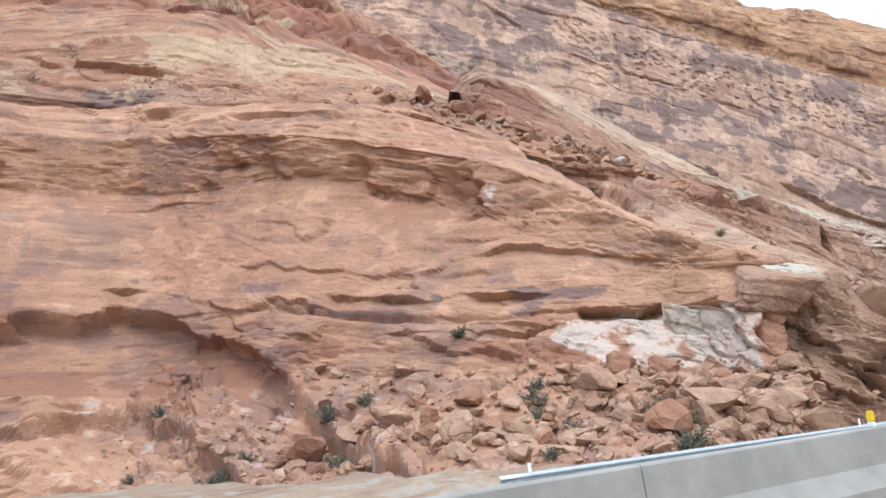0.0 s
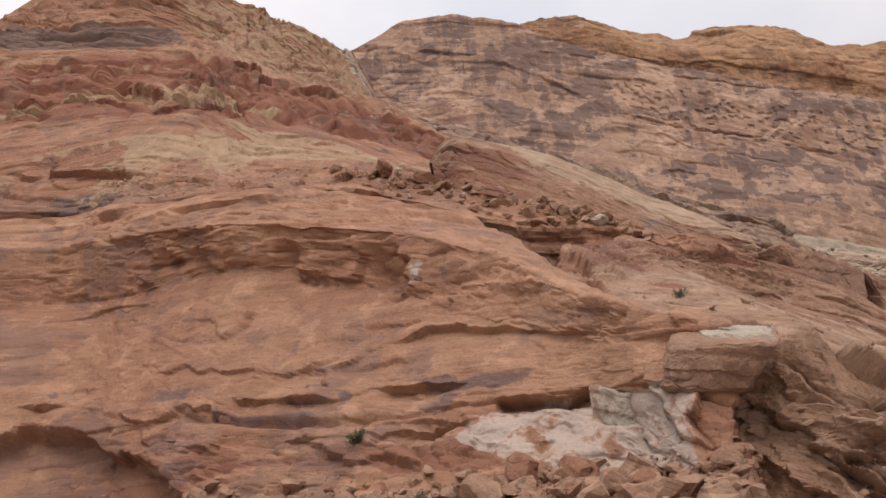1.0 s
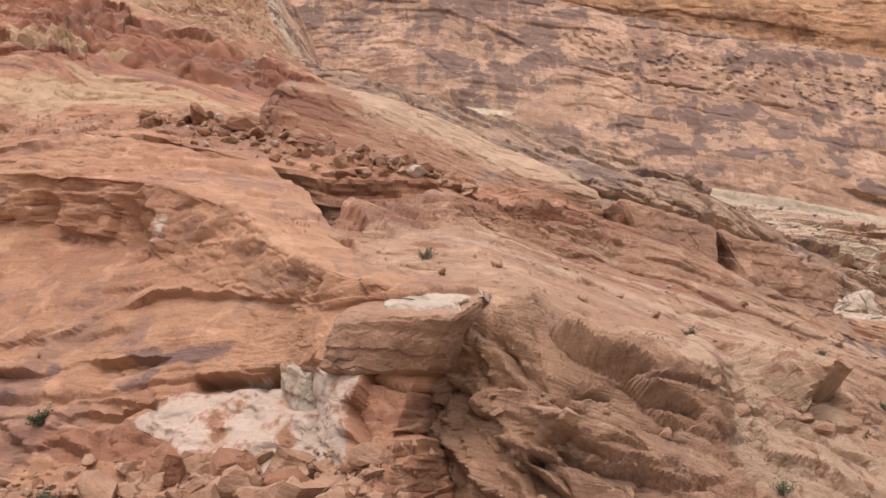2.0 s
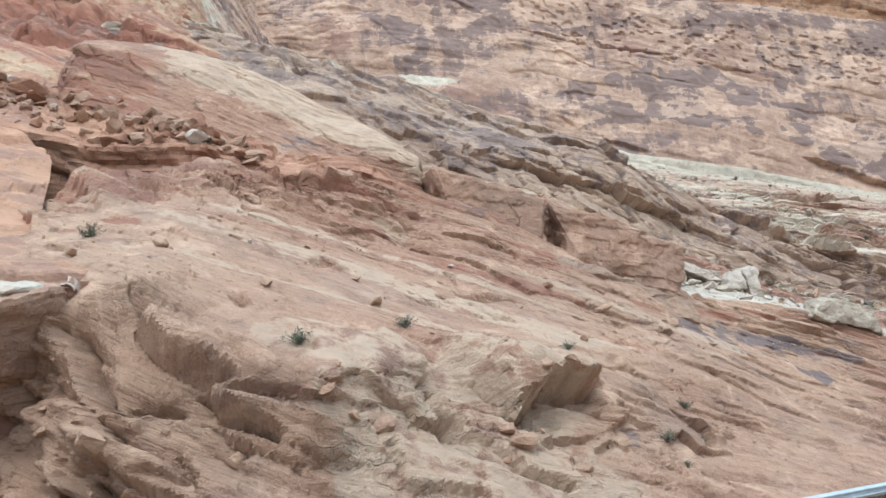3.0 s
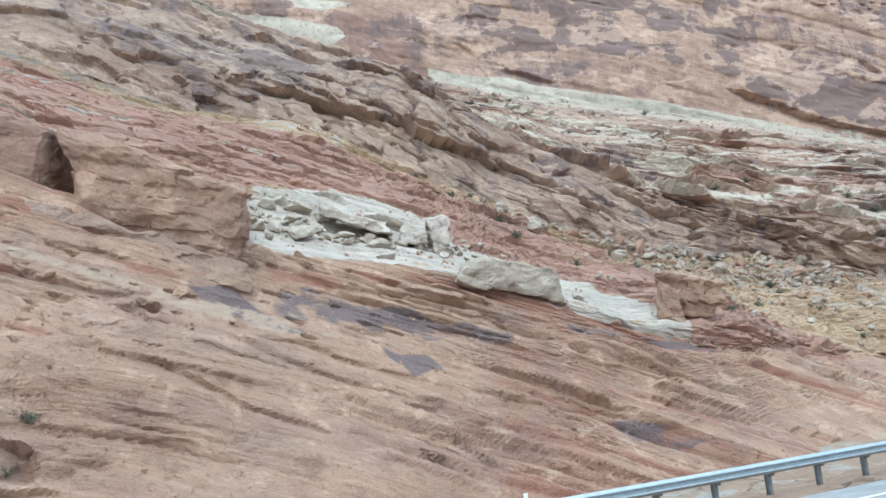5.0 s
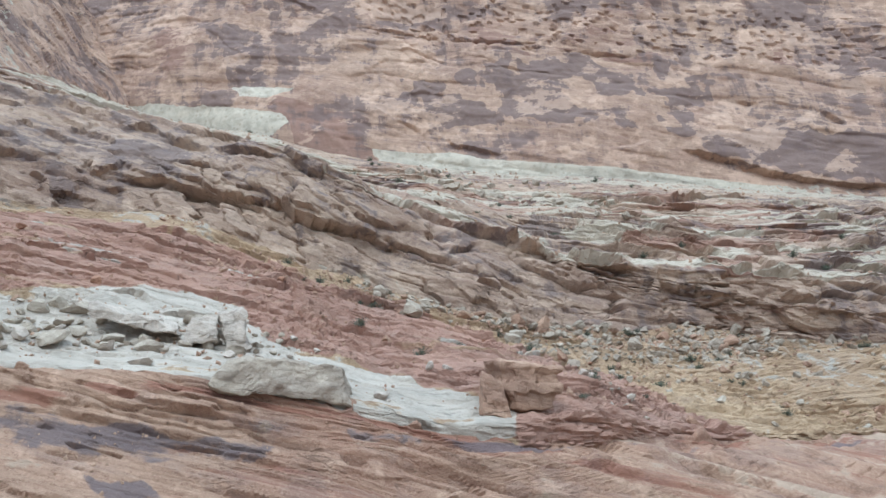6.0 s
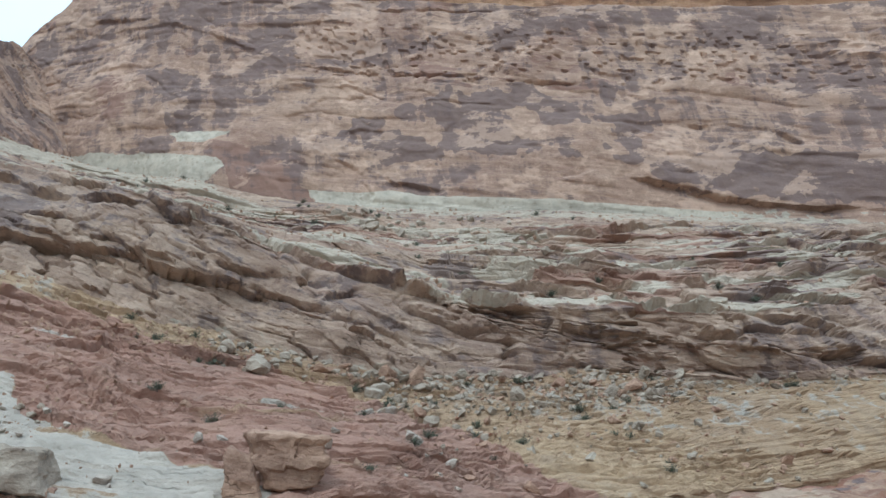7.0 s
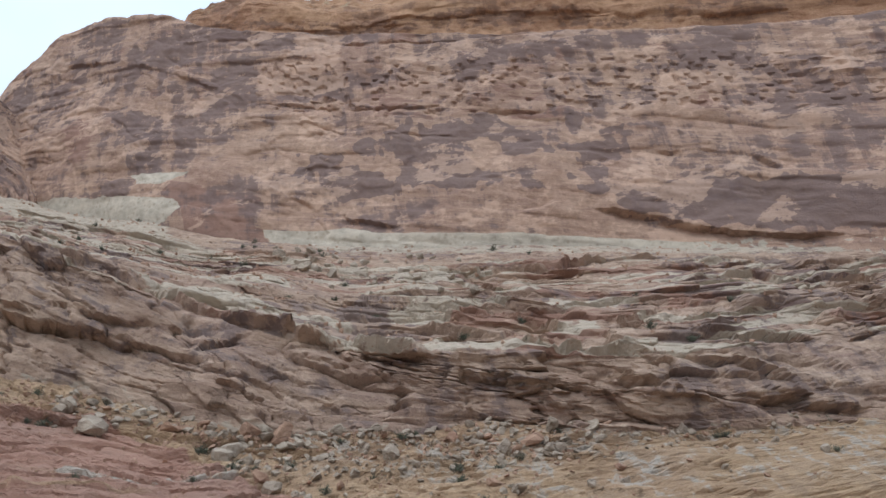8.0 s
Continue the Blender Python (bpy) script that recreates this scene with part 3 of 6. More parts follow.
grey_band = patch(p, [(56, 15.2), (62, 15.6), (65, 13.9), (69, 12.9), (69, 12), (64.8, 12.2), (60, 13.7), (56, 13.6)], soft=0.6, ragged=1.0) * (u > 0.3)
pale = 0.57 * scar + 0.6 * np.exp(-(((u - 0.475) / 0.012) ** 2 + ((lev - 4.4) / 0.4) ** 2)) + 0.3 * low_part + 0.9 * np.exp(-(((u - 0.985) / 0.02) ** 2 + ((lev - 5.03) / 0.05) ** 2))
# darker along the shelf groove and in a patch at the low undercut
varn_dark = 0.18 * np.exp(-((lev - 2.15) / 0.22) ** 2) * smooth(0.1, 0.3, u) * (1 - smooth(0.75, 0.9, u)) + 0.35 * np.exp(-(((u - 0.28) / 0.1) ** 2 + ((lev - 1.2) / 0.6) ** 2))
pale = pale + 0.15 * top_part * smooth(0.5, 0.62, u)
stripes = vnoise(np.stack([a / 18, s / 1.5, 0 * s], -1), 23)
low_wall = smooth(0.8, 1.1, lev) * (1 - smooth(2.0, 2.5, lev))
varn_dark = varn_dark + 0.36 * smooth(0.1, 0.5, vnoise(np.stack([a / 6, s / 2.2, 0 * s], -1), 24)) * smooth(1.9, 2.1, lev) * (1 - smooth(2.5, 3.0, lev))
varn_dark = varn_dark + 0.4 * grey_band
redm = 0.45 * low_wall * smooth(0.0, 0.35, stripes) + 0.30 * lip_part + 0.42 * np.exp(-((lev - 1.5) / 0.3) ** 2) + 0.3 * low_part
sheet("alcove_cliff", p, lev, m_alcove, (pale, varn_dark, redm), (a, s), "orange sandstone cliff with an arched alcove and a pale scar", "cliff")

# sloping cliff beside the road, from the prow on
B_FOOT = [(73, 42, -4), (79, 31, -4.5), (86, 27, -4.5), (97, 29, -4.5), (110, 32, -5), (121, 35, -5.5), (131, 38, -5.5), (142, 40, -6), (160, 42, -7), (180, 43, -7.5), (208, 47, -8), (255, 54, -8), (330, 62, -8), (460, 70, -8)]
B_TOE = [(75, 45, 2), (79.5, 34.8, 2), (88, 31, 2), (97, 35.5, 3), (112, 37, 0.5), (122, 41, -0.4), (130, 44.6, -0.3), (142, 44.5, -2.6), (159.5, 48.4, -2), (172, 47.5, -3.6), (207, 54, -3.5), (253, 61, -4), (330, 68, -5), (460, 78, -5)]
B_MID = [(76, 45.5, 6), (80.5, 35.6, 6), (90, 33.5, 6.5), (101, 39.5, 6.8), (112.8, 40, 4.1), (122, 44.5, 4.6), (129, 47.2, 5.2), (143, 50, 2.3), (158.4, 53, 3.1), (176, 52, 0.8), (206, 57, -1.0), (252, 66, -3.4), (330, 73, -3), (460, 84, -3)]
B_EDGE = [(75.5, 42, 10), (82, 38.6, 12.4), (87.5, 42.5, 12.8), (103, 42.5, 8.6), (111, 44, 8.2), (123, 48, 7.4), (131, 50, 7.7), (146, 54.2, 6.2), (156, 55, 6), (178, 54, 3.0), (206, 59.6, 0.4), (251, 70, -2.8), (330, 77, -1), (460, 90, -1)]
B_SLAB = [(74.5, 47, 14.8), (85, 48.5, 17.2), (92, 50, 16.5), (104, 51, 14), (112, 51, 12.8), (124, 52.5, 10.6), (134, 54, 10.2), (145, 57, 9.2), (157, 57, 9.5), (178, 55.4, 4.2), (206, 61.4, 0.9), (251, 73, -2.4), (330, 82, 1), (460, 96, 1)]
B_TOP = [(73.8, 56, 19.2), (91, 61, 24.8), (96.5, 62, 24.5), (103, 60, 21.2), (113, 56.5, 18.5), (122.6, 56, 16.5), (137, 58, 14.4), (146, 61.5, 14.6), (158, 58.5, 12.2), (178, 56.2, 5.0), (207, 62.8, 1.5), (251, 76, -1.8), (330, 86, 0.5), (460, 102, 3)]
B_RIDGE = [(74, 64, 25), (93.5, 69.5, 31.2), (97, 67, 30.2), (104, 65, 28.6), (113, 62.5, 26.6), (122, 60, 22), (137, 62, 16.6), (146, 63.2, 14.8), (158, 59.6, 12.2), (178, 57.2, 5.1), (207, 64, 1.6), (251, 77, -1.5), (330, 87, 2.8), (460, 103, 3.4)]
B_BACK = [(q[0] + 1, q[1] + 6, q[2] - (1.5 if q[0] < 140 else 4)) for q in B_RIDGE]
p, lev, s, a = loft([B_FOOT, B_TOE, B_MID, B_EDGE, B_SLAB, B_TOP, B_RIDGE, B_BACK], 54, 0.16, 5)
p = relax(p, 5)
guide = guides(p)
x = p[..., 0]
lower = 1 - smooth(2.6, 3.1, lev)
slab = smooth(2.8, 3.2, lev) * (1 - smooth(4.7, 5.0, lev))
ridge = smooth(4.8, 5.1, lev)
layered = smooth(138, 160, x)
s = 2.2 * (p[..., 2] + 0.34 * (x - 137) - 0.25 * (p[..., 1] - 56)) + 90
busy = (0.15 + 0.45 * smooth(92, 104, x)) * lower * (1 - layered) + 0.22 * slab * (1 - layered) + 0.8 * ridge + 1.0 * layered * (slab + lower)
torn = (0.55 + 0.45 * (1 - smooth(84, 93, x))) * lower * (1 - 0.9 * smooth(112, 130, x)) + 0.1 * slab + 0.8 * ridge * (1 - 0.8 * smooth(108, 114, x) * (1 - smooth(162, 168, x))) + 0.02 * layered
holes = 0.8 * smooth(0.74, 0.84, vnoise(np.stack([a / 1.8, s / 0.6, 0 * s], -1), 77)) * slab + smooth(0.5, 0.6, vnoise(np.stack([a / 1.3, s / 1.2, 0 * s], -1), 78)) * 0.5 * np.exp(-((np.mod(s, 9.0) - 4) / 0.3) ** 2) * layered * (slab + lower)
p = carve(p, s, a, [(4.2, 50, 0.9 * busy), (1.5, 24, 0.6 * busy), (0.6, 10, 0.22 * busy)], 0.35 * lower * (1 - 0.7 * layered) + 0.2 * slab + 0.3 * ridge, 31, dent=0.7 * holes, notch=0.2,
          broken=[(10, 8, 2.0 * torn), (4.0, 4.0, 1.1 * torn), (1.6, 1.8, 0.35 * torn)], cracks=1.2, skew=0.2, wear=0.4)
ledge(p, guide, [(88.9, 60.7, 24.4), (92.9, 62.3, 25.5), (97.5, 61.7, 24.6), (101.5, 59.8, 21.4), (104.7, 59.9, 21.5), (108.1, 58.6, 20.4)], 0.34, 0.55, 2, 0.96, 0.32, 3, 0.1)
ledge(p, guide, [(104.5, 59.1, 20.3), (109.4, 57, 18.8), (113.7, 55.7, 17), (117.5, 53.4, 14), (122.9, 53.9, 12.8), (128.2, 53.8, 11.3), (132.7, 53.6, 10.1)], 0.21, 0.34, 2, 0.6, 0.24, 4, 0.1)
ledge(p, guide, [(88.2, 56.8, 22), (93.6, 55.5, 20.5), (99.7, 57.3, 20), (105.5, 58.1, 19.3), (110.4, 54.7, 16.5), (116.5, 53.5, 14.3)], 0.1, 0.13, 1.5, 0.48, 0.24, 5, 0.1)
ledge(p, guide, [(106.8, 59, 20.8), (112.2, 59, 21.3), (116.8, 57.7, 20), (120.4, 56.7, 17.4), (125.9, 55.9, 15.1), (132.6, 56.3, 13.4)], 0.21, 0.38, 1.2, 0.6, 0.24, 6, 0.1)
ledge(p, guide, [(127.2, 53.6, 11.1), (127.9, 50.5, 8.6), (130.6, 51, 8.5)], 0.56, 0.98, 2, 1.3, 0.32, 7, 0.1)
ledge(p, guide, [(88.5, 35.7, 7.3), (90.5, 34.3, 6), (93.2, 35.1, 6.1), (95.7, 35.7, 4.4), (98.2, 36.3, 2.7), (100.6, 35.9, 1.3)], 0.21, 0.42, 1.5, 0.72, 0.32, 8, 0.1)
ledge(p, guide, [(120.9, 47.1, 7.4), (121.1, 45.3, 6.1), (122.5, 45.5, 5), (126.6, 46.4, 4.5)], 0.21, 0.42, 1.5, 0.72, 0.32, 9, 0.1)
ledge(p, guide, [(108.5, 36.4, 0.3), (111.1, 37.9, 0.8), (112.7, 37.5, 0.1)], 0.17, 0.42, 1, 0.48, 0.16, 10, 0.1)
ledge(p, guide, [(104.7, 35.6, 1.7), (107.8, 36.9, 1), (110.3, 37.6, 1.1)], 0.17, 0.25, 1, 0.36, 0.16, 11, 0.1)
ledge(p, guide, [(102.8, 37.2, 3.5), (104.1, 37.7, 3.8), (106.3, 39.2, 3.9), (108.5, 39.4, 4.2), (112.7, 41, 4.2), (114.5, 41.2, 4.6)], 2.7, 1, 4.6, 1.1, 0.4, 31, 0.1)
ledge(p, guide, [(104.1, 35.5, 1.7), (106.3, 36.3, 1.5), (109.3, 37, 1.4), (112.6, 38.9, 1.8), (114.7, 39.8, 2)], 0.7, 0.6, 1, 0.8, 0.16, 32, 0.1)
ledge(p, guide, [(128.9, 49.1, 6.5), (133.1, 48.9, 5), (137.4, 47.5, 2.4), (143.7, 46.8, -0.7), (149.8, 45.5, -3.3), (153.9, 42.5, -5.8)], 0.17, 0.22, 1.6, 0.34, 0.16, 33, 0.1)
ledge(p, guide, [(135.3, 52.4, 8.5), (141.4, 51.2, 5.4), (148.4, 50.6, 2.2), (155.6, 48.5, -1), (161, 46, -4.1)], 0.17, 0.24, 1.4, 0.34, 0.16, 34, 0.1)
ledge(p, guide, [(119.6, 43.3, 4), (124.8, 43.3, 0.7), (125.6, 42.1, -0.6)], 0.34, 0.59, 1.6, 0.72, 0.24, 35, 0.1)
ledge(p, guide, [(117.5, 39.5, 0.3), (120.7, 41.6, 0.7), (122, 41, -0.2), (124.9, 42, -1.1), (126.7, 41.8, -1.5)], 0.29, 0.5, 1.4, 0.6, 0.24, 36, 0.1)
ledge(p, guide, [(129.4, 44.8, 0.1), (135.8, 46.4, -0.1), (139, 46, -0.9)], 0.13, 0.21, 1, 0.3, 0.16, 12, 0.1)
ledge(p, guide, [(129.8, 52.3, 9.6), (131.2, 53.5, 10.3), (132.9, 53.6, 9.4)], 0.35, 1.1, 1, 1.1, 0.16, 13, 0.1)
ledge(p, guide, [(141.4, 63, 15.3), (146.4, 59.8, 13.3), (152.6, 57.7, 10.5), (157.5, 56.8, 9.4), (162.1, 55.4, 6.7), (167, 54.4, 5), (174, 53.3, 3.1)], 0.14, 0.22, 1.4, 0.34, 0.16, 14, 0.1)
ledge(p, guide, [(143.5, 58.5, 11.7), (147.8, 58.3, 11), (152.3, 57.1, 9.2), (155.8, 56, 7.4), (161.2, 54.4, 4.9), (168.3, 53.2, 2.8)], 0.14, 0.31, 1, 0.38, 0.16, 15, 0.1)
ledge(p, guide, [(137.9, 52.3, 7.3), (143.1, 53.3, 6.4), (147.3, 52.8, 4.5), (152.3, 51.5, 2.9), (157.8, 50.9, 1.3), (163.1, 49.6, -0.6)], 0.14, 0.24, 1.4, 0.29, 0.16, 16, 0.1)
ledge(p, guide, [(133.1, 50.6, 7.5), (139, 50.4, 5.8), (144.9, 51.2, 3.6), (149, 50.6, 1.7), (153.3, 48.4, -0.7)], 0.12, 0.17, 1.4, 0.25, 0.16, 17, 0.1)
ledge(p, guide, [(145.2, 49.8, 2.5), (149.4, 49.5, 0.8), (155, 48.1, -1.5), (160.4, 46.2, -3.8), (166.5, 43.2, -6.7)], 0.096, 0.14, 1.2, 0.21, 0.12, 18, 0.1)
ledge(p, guide, [(141.5, 48.7, 1.6), (145.3, 48.2, 0.4), (149.8, 47, -1.6), (153, 45, -3.9), (157.8, 42.7, -6)], 0.12, 0.14, 1.2, 0.25, 0.16, 19, 0.1)
ledge(p, guide, [(155, 44.6, -4.2), (157.7, 43.9, -5.1), (160, 42.6, -6.3)], 0.12, 0.24, 0.8, 0.29, 0.16, 20, 0.1)
ledge(p, guide, [(160.4, 50.2, 0.1), (163.6, 49, -1.6), (165.1, 47, -3.5)], 0.14, 0.19, 0.9, 0.25, 0.16, 21, 0.1)
ledge(p, guide, [(165.6, 47.6, -3.2), (168.4, 46.4, -4.4), (171, 43.9, -6.3)], 0.12, 0.17, 0.9, 0.25, 0.16, 22, 0.1)
ledge(p, guide, [(179.5, 52.3, 1.8), (185.2, 53.4, 0.9), (187.5, 51.9, -2.1)], 0.14, 0.24, 1.4, 0.38, 0.24, 23, 0.1)
crack(p, guide, [(96.7, 51, 16.2), (99.1, 52.1, 16.5)], 0.9, 0.5)
crack(p, guide, [(109.9, 48.2, 11.1), (112.1, 48.4, 10.8)], 0.9, 0.45)
crack(p, guide, [(108.6, 51.4, 13.6), (110.7, 51.1, 13.1), (113.4, 52.1, 13.4)], 0.7, 0.4)
crack(p, guide, [(88.4, 41.8, 11.8), (89.5, 42.2, 11.9)], 0.9, 0.45)
crack(p, guide, [(98, 36.1, 3.4), (98.6, 36.2, 3.2), (99.5, 37.1, 3.2)], 2.4, 0.75)
crack(p, guide, [(98.3, 37.7, 5), (98.4, 37.8, 4.8)], 0.8, 0.35)
crack(p, guide, [(185.7, 50.1, -3.3), (182.9, 47.4, -4.7), (181.1, 46.8, -5.2)], 0.9, 0.45)
crack(p, guide, [(145.2, 49.8, 2.5), (149.4, 49.5, 0.8), (155, 48.1, -1.5), (160.4, 46.2, -3.8), (166.5, 43.2, -6.7)], 0.8, 0.32, 2, 0.9)
crack(p, guide, [(160.7, 55.9, 7.3), (165, 54.8, 5.4), (170.8, 53.3, 3.1)], 0.9, 0.42, 3, 0.6)
crack(p, guide, [(141.5, 48.7, 1.6), (145.3, 48.2, 0.4), (149.8, 47, -1.6), (153, 45, -3.9), (157.8, 42.7, -6)], 0.6, 0.28, 4, 0.8)
crack(p, guide, [(137.9, 52.3, 7.3), (143.1, 53.3, 6.4), (147.3, 52.8, 4.5), (152.3, 51.5, 2.9), (157.8, 50.9, 1.3), (163.1, 49.6, -0.6)], 0.6, 0.28, 5, 0.5)
crack(p, guide, [(135.3, 52.4, 8.5), (141.4, 51.2, 5.4), (148.4, 50.6, 2.2), (155.6, 48.5, -1), (161, 46, -4.1)], 0.6, 0.28, 6, 0.7)
pale = 0.3 * smooth(192, 204, x) + 0.58 * lower * (1 - smooth(106, 118, x)) * smooth(84, 93, x) + 0.27 * slab * (1 - layered) * (0.6 + 0.4 * smooth(78, 92, x)) + 0.55 * np.exp(-(((x - 108) / 4) ** 2 + ((lev - 5.3) / 0.4) ** 2))
varn_dark = 0.4 * ridge * smooth(-0.2, 0.4, vnoise(p * 0.3, 4)) * (1 - layered) + 0.66 * patch(p, [(134.5, 11.6), (139, 11.2), (143, 8.2), (145, 6.6), (140, 7.6), (136, 9.6)], soft=0.5, ragged=0.8) + 0.64 * patch(p, [(149.5, 5.9), (153.5, 4.5), (155, 2.6), (151, 3.4)], soft=0.4, ragged=0.7) + 0.64 * patch(p, [(166, -1.8), (170.6, -2.7), (175, -4.6), (171.6, -5.6), (167.4, -4)], soft=0.5, ragged=0.8) + 0.45 * patch(p, [(142, 11.8), (152, 9.4), (163, 5.4), (160, 3.6), (150, 7), (142, 9.4)], soft=0.6, ragged=1.0) + 0.5 * np.exp(-(((x - 114) / 2.0) ** 2 + ((lev - 1.2) / 0.4) ** 2)) + 0.4 * layered * np.exp(-((lev - 3.8) / 0.5) ** 2)
bands = vnoise(np.stack([a / 60, s / 3.2, 0 * s], -1), 83) + 0.5 * vnoise(np.stack([a / 25, s / 1.1, 0 * s], -1), 84)
sloped = layered * (slab + lower)
pale = pale + 0.34 * sloped * smooth(0.1, 0.45, -bands) + 0.3 * slab * (1 - layered) * smooth(0.2, 0.6, bands)
varn_dark = varn_dark + 0.36 * sloped * smooth(0.25, 0.6, bands) * smooth(3.0, 3.4, lev)
redm = 0.45 * ridge * (1 - layered) + 0.45 * np.exp(-((lev - 4.55) / 0.15) ** 2) + 0.5 * sloped * smooth(0.0, 0.3, bands) + 0.3 * lower * (1 - smooth(84, 93, x)) + 0.4 * slab * (1 - layered) * smooth(0.2, 0.5, -bands)
sheet("roadside_cliff", p, lev, m_slope, (pale, varn_dark, redm), (a, s), "tan sandstone cliff with smooth dipping slabs above broken rock", "cliff")

# the slopes over the alcove, up to the skyline
C_TOP = [(4, 129, 52.5), (36.5, 124, 51.8), (42, 116, 50.3), (57.5, 94.2, 45), (66.5, 87, 42.4), (84, 75.5, 34.4), (93.5, 72, 33.6), (101, 68, 29.5), (109, 68, 29.8), (124, 62, 22.5)]
C_STEP = [(q[0] + 0.2, q[1] + 0.35, q[2] - 2.6) for q in C_TOP]
C_BENCH = [(6, 140, 58), (34, 130, 57), (46, 122, 57.5), (58, 108, 53), (70, 100, 51), (80, 94, 48.5), (91, 80, 39.6), (101, 74, 34.5), (110, 70, 31), (128, 66, 18)]
C_PALE = [(10, 150, 68), (36, 136, 66), (53, 124, 66), (64, 118, 64), (75, 112, 60.5), (86, 106, 56.5), (99, 96, 47), (111, 88, 39.5), (121, 82, 33.5), (138, 76, 20)]
C_RED = [(12, 160, 80), (36, 145, 79), (56, 130, 76), (66, 124, 72.5), (76, 120, 69), (90, 114, 64), (104, 108, 56), (118, 103, 48.5), (130, 99, 41), (146, 95, 27)]
C_REDTOP = [(15, 172, 100), (38, 163, 103), (62, 157, 104), (74, 150, 99), (84, 142, 91), (98, 133, 82), (110, 124, 70), (126, 118, 52), (133, 114, 42), (144, 108, 28)]
C_HIGH = [(25, 200, 130), (45, 192, 128), (72, 186, 126), (90, 182, 121), (104, 180, 117), (118, 182, 112), (132, 196, 108), (142, 205, 106), (150, 214, 106), (158, 224, 107)]
C_SKY = [(40, 250, 178), (72, 205, 158), (92, 200, 149.5), (104, 200, 147), (114, 200, 141.6), (127, 215, 151.3), (147, 248, 170), (157, 258, 161), (163, 253, 147), (167, 246, 130)]
C_UNDER = [(q[0] + 0.5, q[1] + 1.6, q[2] - 7) for q in C_STEP]
C_BEHIND = [(q[0] + 10, q[1] + 40, q[2] - 12) for q in C_SKY]
p, lev, s, a = loft([C_UNDER, C_STEP, C_TOP, C_BENCH, C_PALE, C_RED, C_REDTOP, C_HIGH, C_SKY, C_BEHIND], 52, 0.36, 2)
lev = lev - 1
p = relax(p, 3)
guide = guides(p)
x = p[..., 0]
band = smooth(0.0, 0.1, lev) * (1 - smooth(0.9, 1.1, lev))
bench = smooth(1.0, 1.2, lev) * (1 - smooth(2.8, 3.2, lev))
knobs = smooth(3.6, 4.2, lev) * (1 - smooth(4.8, 5.1, lev))
high = smooth(4.9, 5.2, lev)
lumps = np.abs(fbm(p * 0.11, 3, 71))
busy = 0.6 * band + 0.4 * bench + 0.7 * knobs + 0.8 * high + 0.25
torn = 0.5 * band + 0.3 * bench + 0.6 * knobs + high * (1 - 0.75 * smooth(112, 126, x)) + 0.2
step = np.exp(-((lev + 0.1) / 0.35) ** 2)
p = carve(p, s, a, [(7, 30, 1.0 * busy), (2.2, 11, 0.8 * busy + 0.3 * step), (0.9, 5, 0.4 * busy + 0.35 * step)], 0.3 * band + 0.3 * bench + 1.0 * knobs + 1.2 * high * (1 - 0.6 * smooth(112, 126, x)), 51, dent=2.2 * knobs * (1 - np.minimum(1, 2.5 * lumps)),
          broken=[(14, 8, 1.6 * torn), (5, 2.6, 0.8 * torn + 0.5 * step), (2, 1.2, 0.5 * step)], notch=0.15)
ledge(p, guide, [(27.6, 139.7, 64.5), (35.4, 130.5, 60.4), (44.6, 123.9, 58.9), (50.9, 109.2, 50.9)], 0.48, 0.72, 2, 0.98, 0.4, 3, 0.22)
ledge(p, guide, [(29.2, 153.6, 83.1), (41.1, 146.5, 82.9), (53.3, 131.4, 75), (65.5, 131.6, 76.7), (77.4, 123.3, 72.4)], 0.6, 0.72, 2.4, 1.1, 0.48, 4, 0.22)
ledge(p, guide, [(54.2, 123.1, 65.6), (66.8, 117.7, 64.5), (74.6, 116.9, 65.5), (74.2, 103.4, 54.6)], 0.3, 0.48, 2, 0.84, 0.32, 5, 0.22)
ledge(p, guide, [(38.5, 149.5, 84.6), (48.2, 147.3, 86.1), (57.2, 135.5, 79.4), (65.7, 132.3, 78.3)], 0.84, 0.96, 2.5, 1.4, 0.64, 6, 0.22)
ledge(p, guide, [(68.6, 148.7, 96), (75.9, 142.2, 89.5), (85.1, 140.7, 88.8), (92.7, 135.6, 83.2)], 0.84, 1.1, 2.5, 1.5, 0.64, 7, 0.22)
ledge(p, guide, [(40.5, 127, 58.8), (46.7, 116.1, 53.7), (52.9, 111.3, 52.7), (58.1, 91.7, 43.6), (67.2, 94.3, 46.7), (75.4, 95.4, 49)], 0.48, 0.84, 1.6, 0.98, 0.32, 8, 0.22)
ledge(p, guide, [(92.1, 73.1, 33), (96.3, 71, 32.2), (102.6, 72.4, 32.8), (105.9, 67.8, 30.1), (110.5, 67.1, 29)], 0.29, 0.55, 1.6, 0.96, 0.32, 9, 0.1)
crack(p, guide, [(94.5, 71.8, 32.2), (89.8, 66.5, 28.4), (86.8, 63.2, 25.9)], 1.4, 0.8)
streaks = vnoise(np.stack([a / 22, s / 2.6, 0 * s], -1), 19)
pale = 0.95 * np.exp(-(((x - 62) / 15) ** 2 + ((lev - 2.75) / 0.4) ** 2)) + 0.44 * smooth(0.15, 0.5, streaks) * smooth(2.8, 3.2, lev) * (1 - high) + (0.52 - 0.25 * smooth(125, 140, x)) * high * smooth(60, 75, x) + 0.45 * bench * smooth(-0.2, 0.5, vnoise(p * 0.09, 2)) + 0.35 * np.exp(-((lev - 4.15) / 0.12) ** 2)
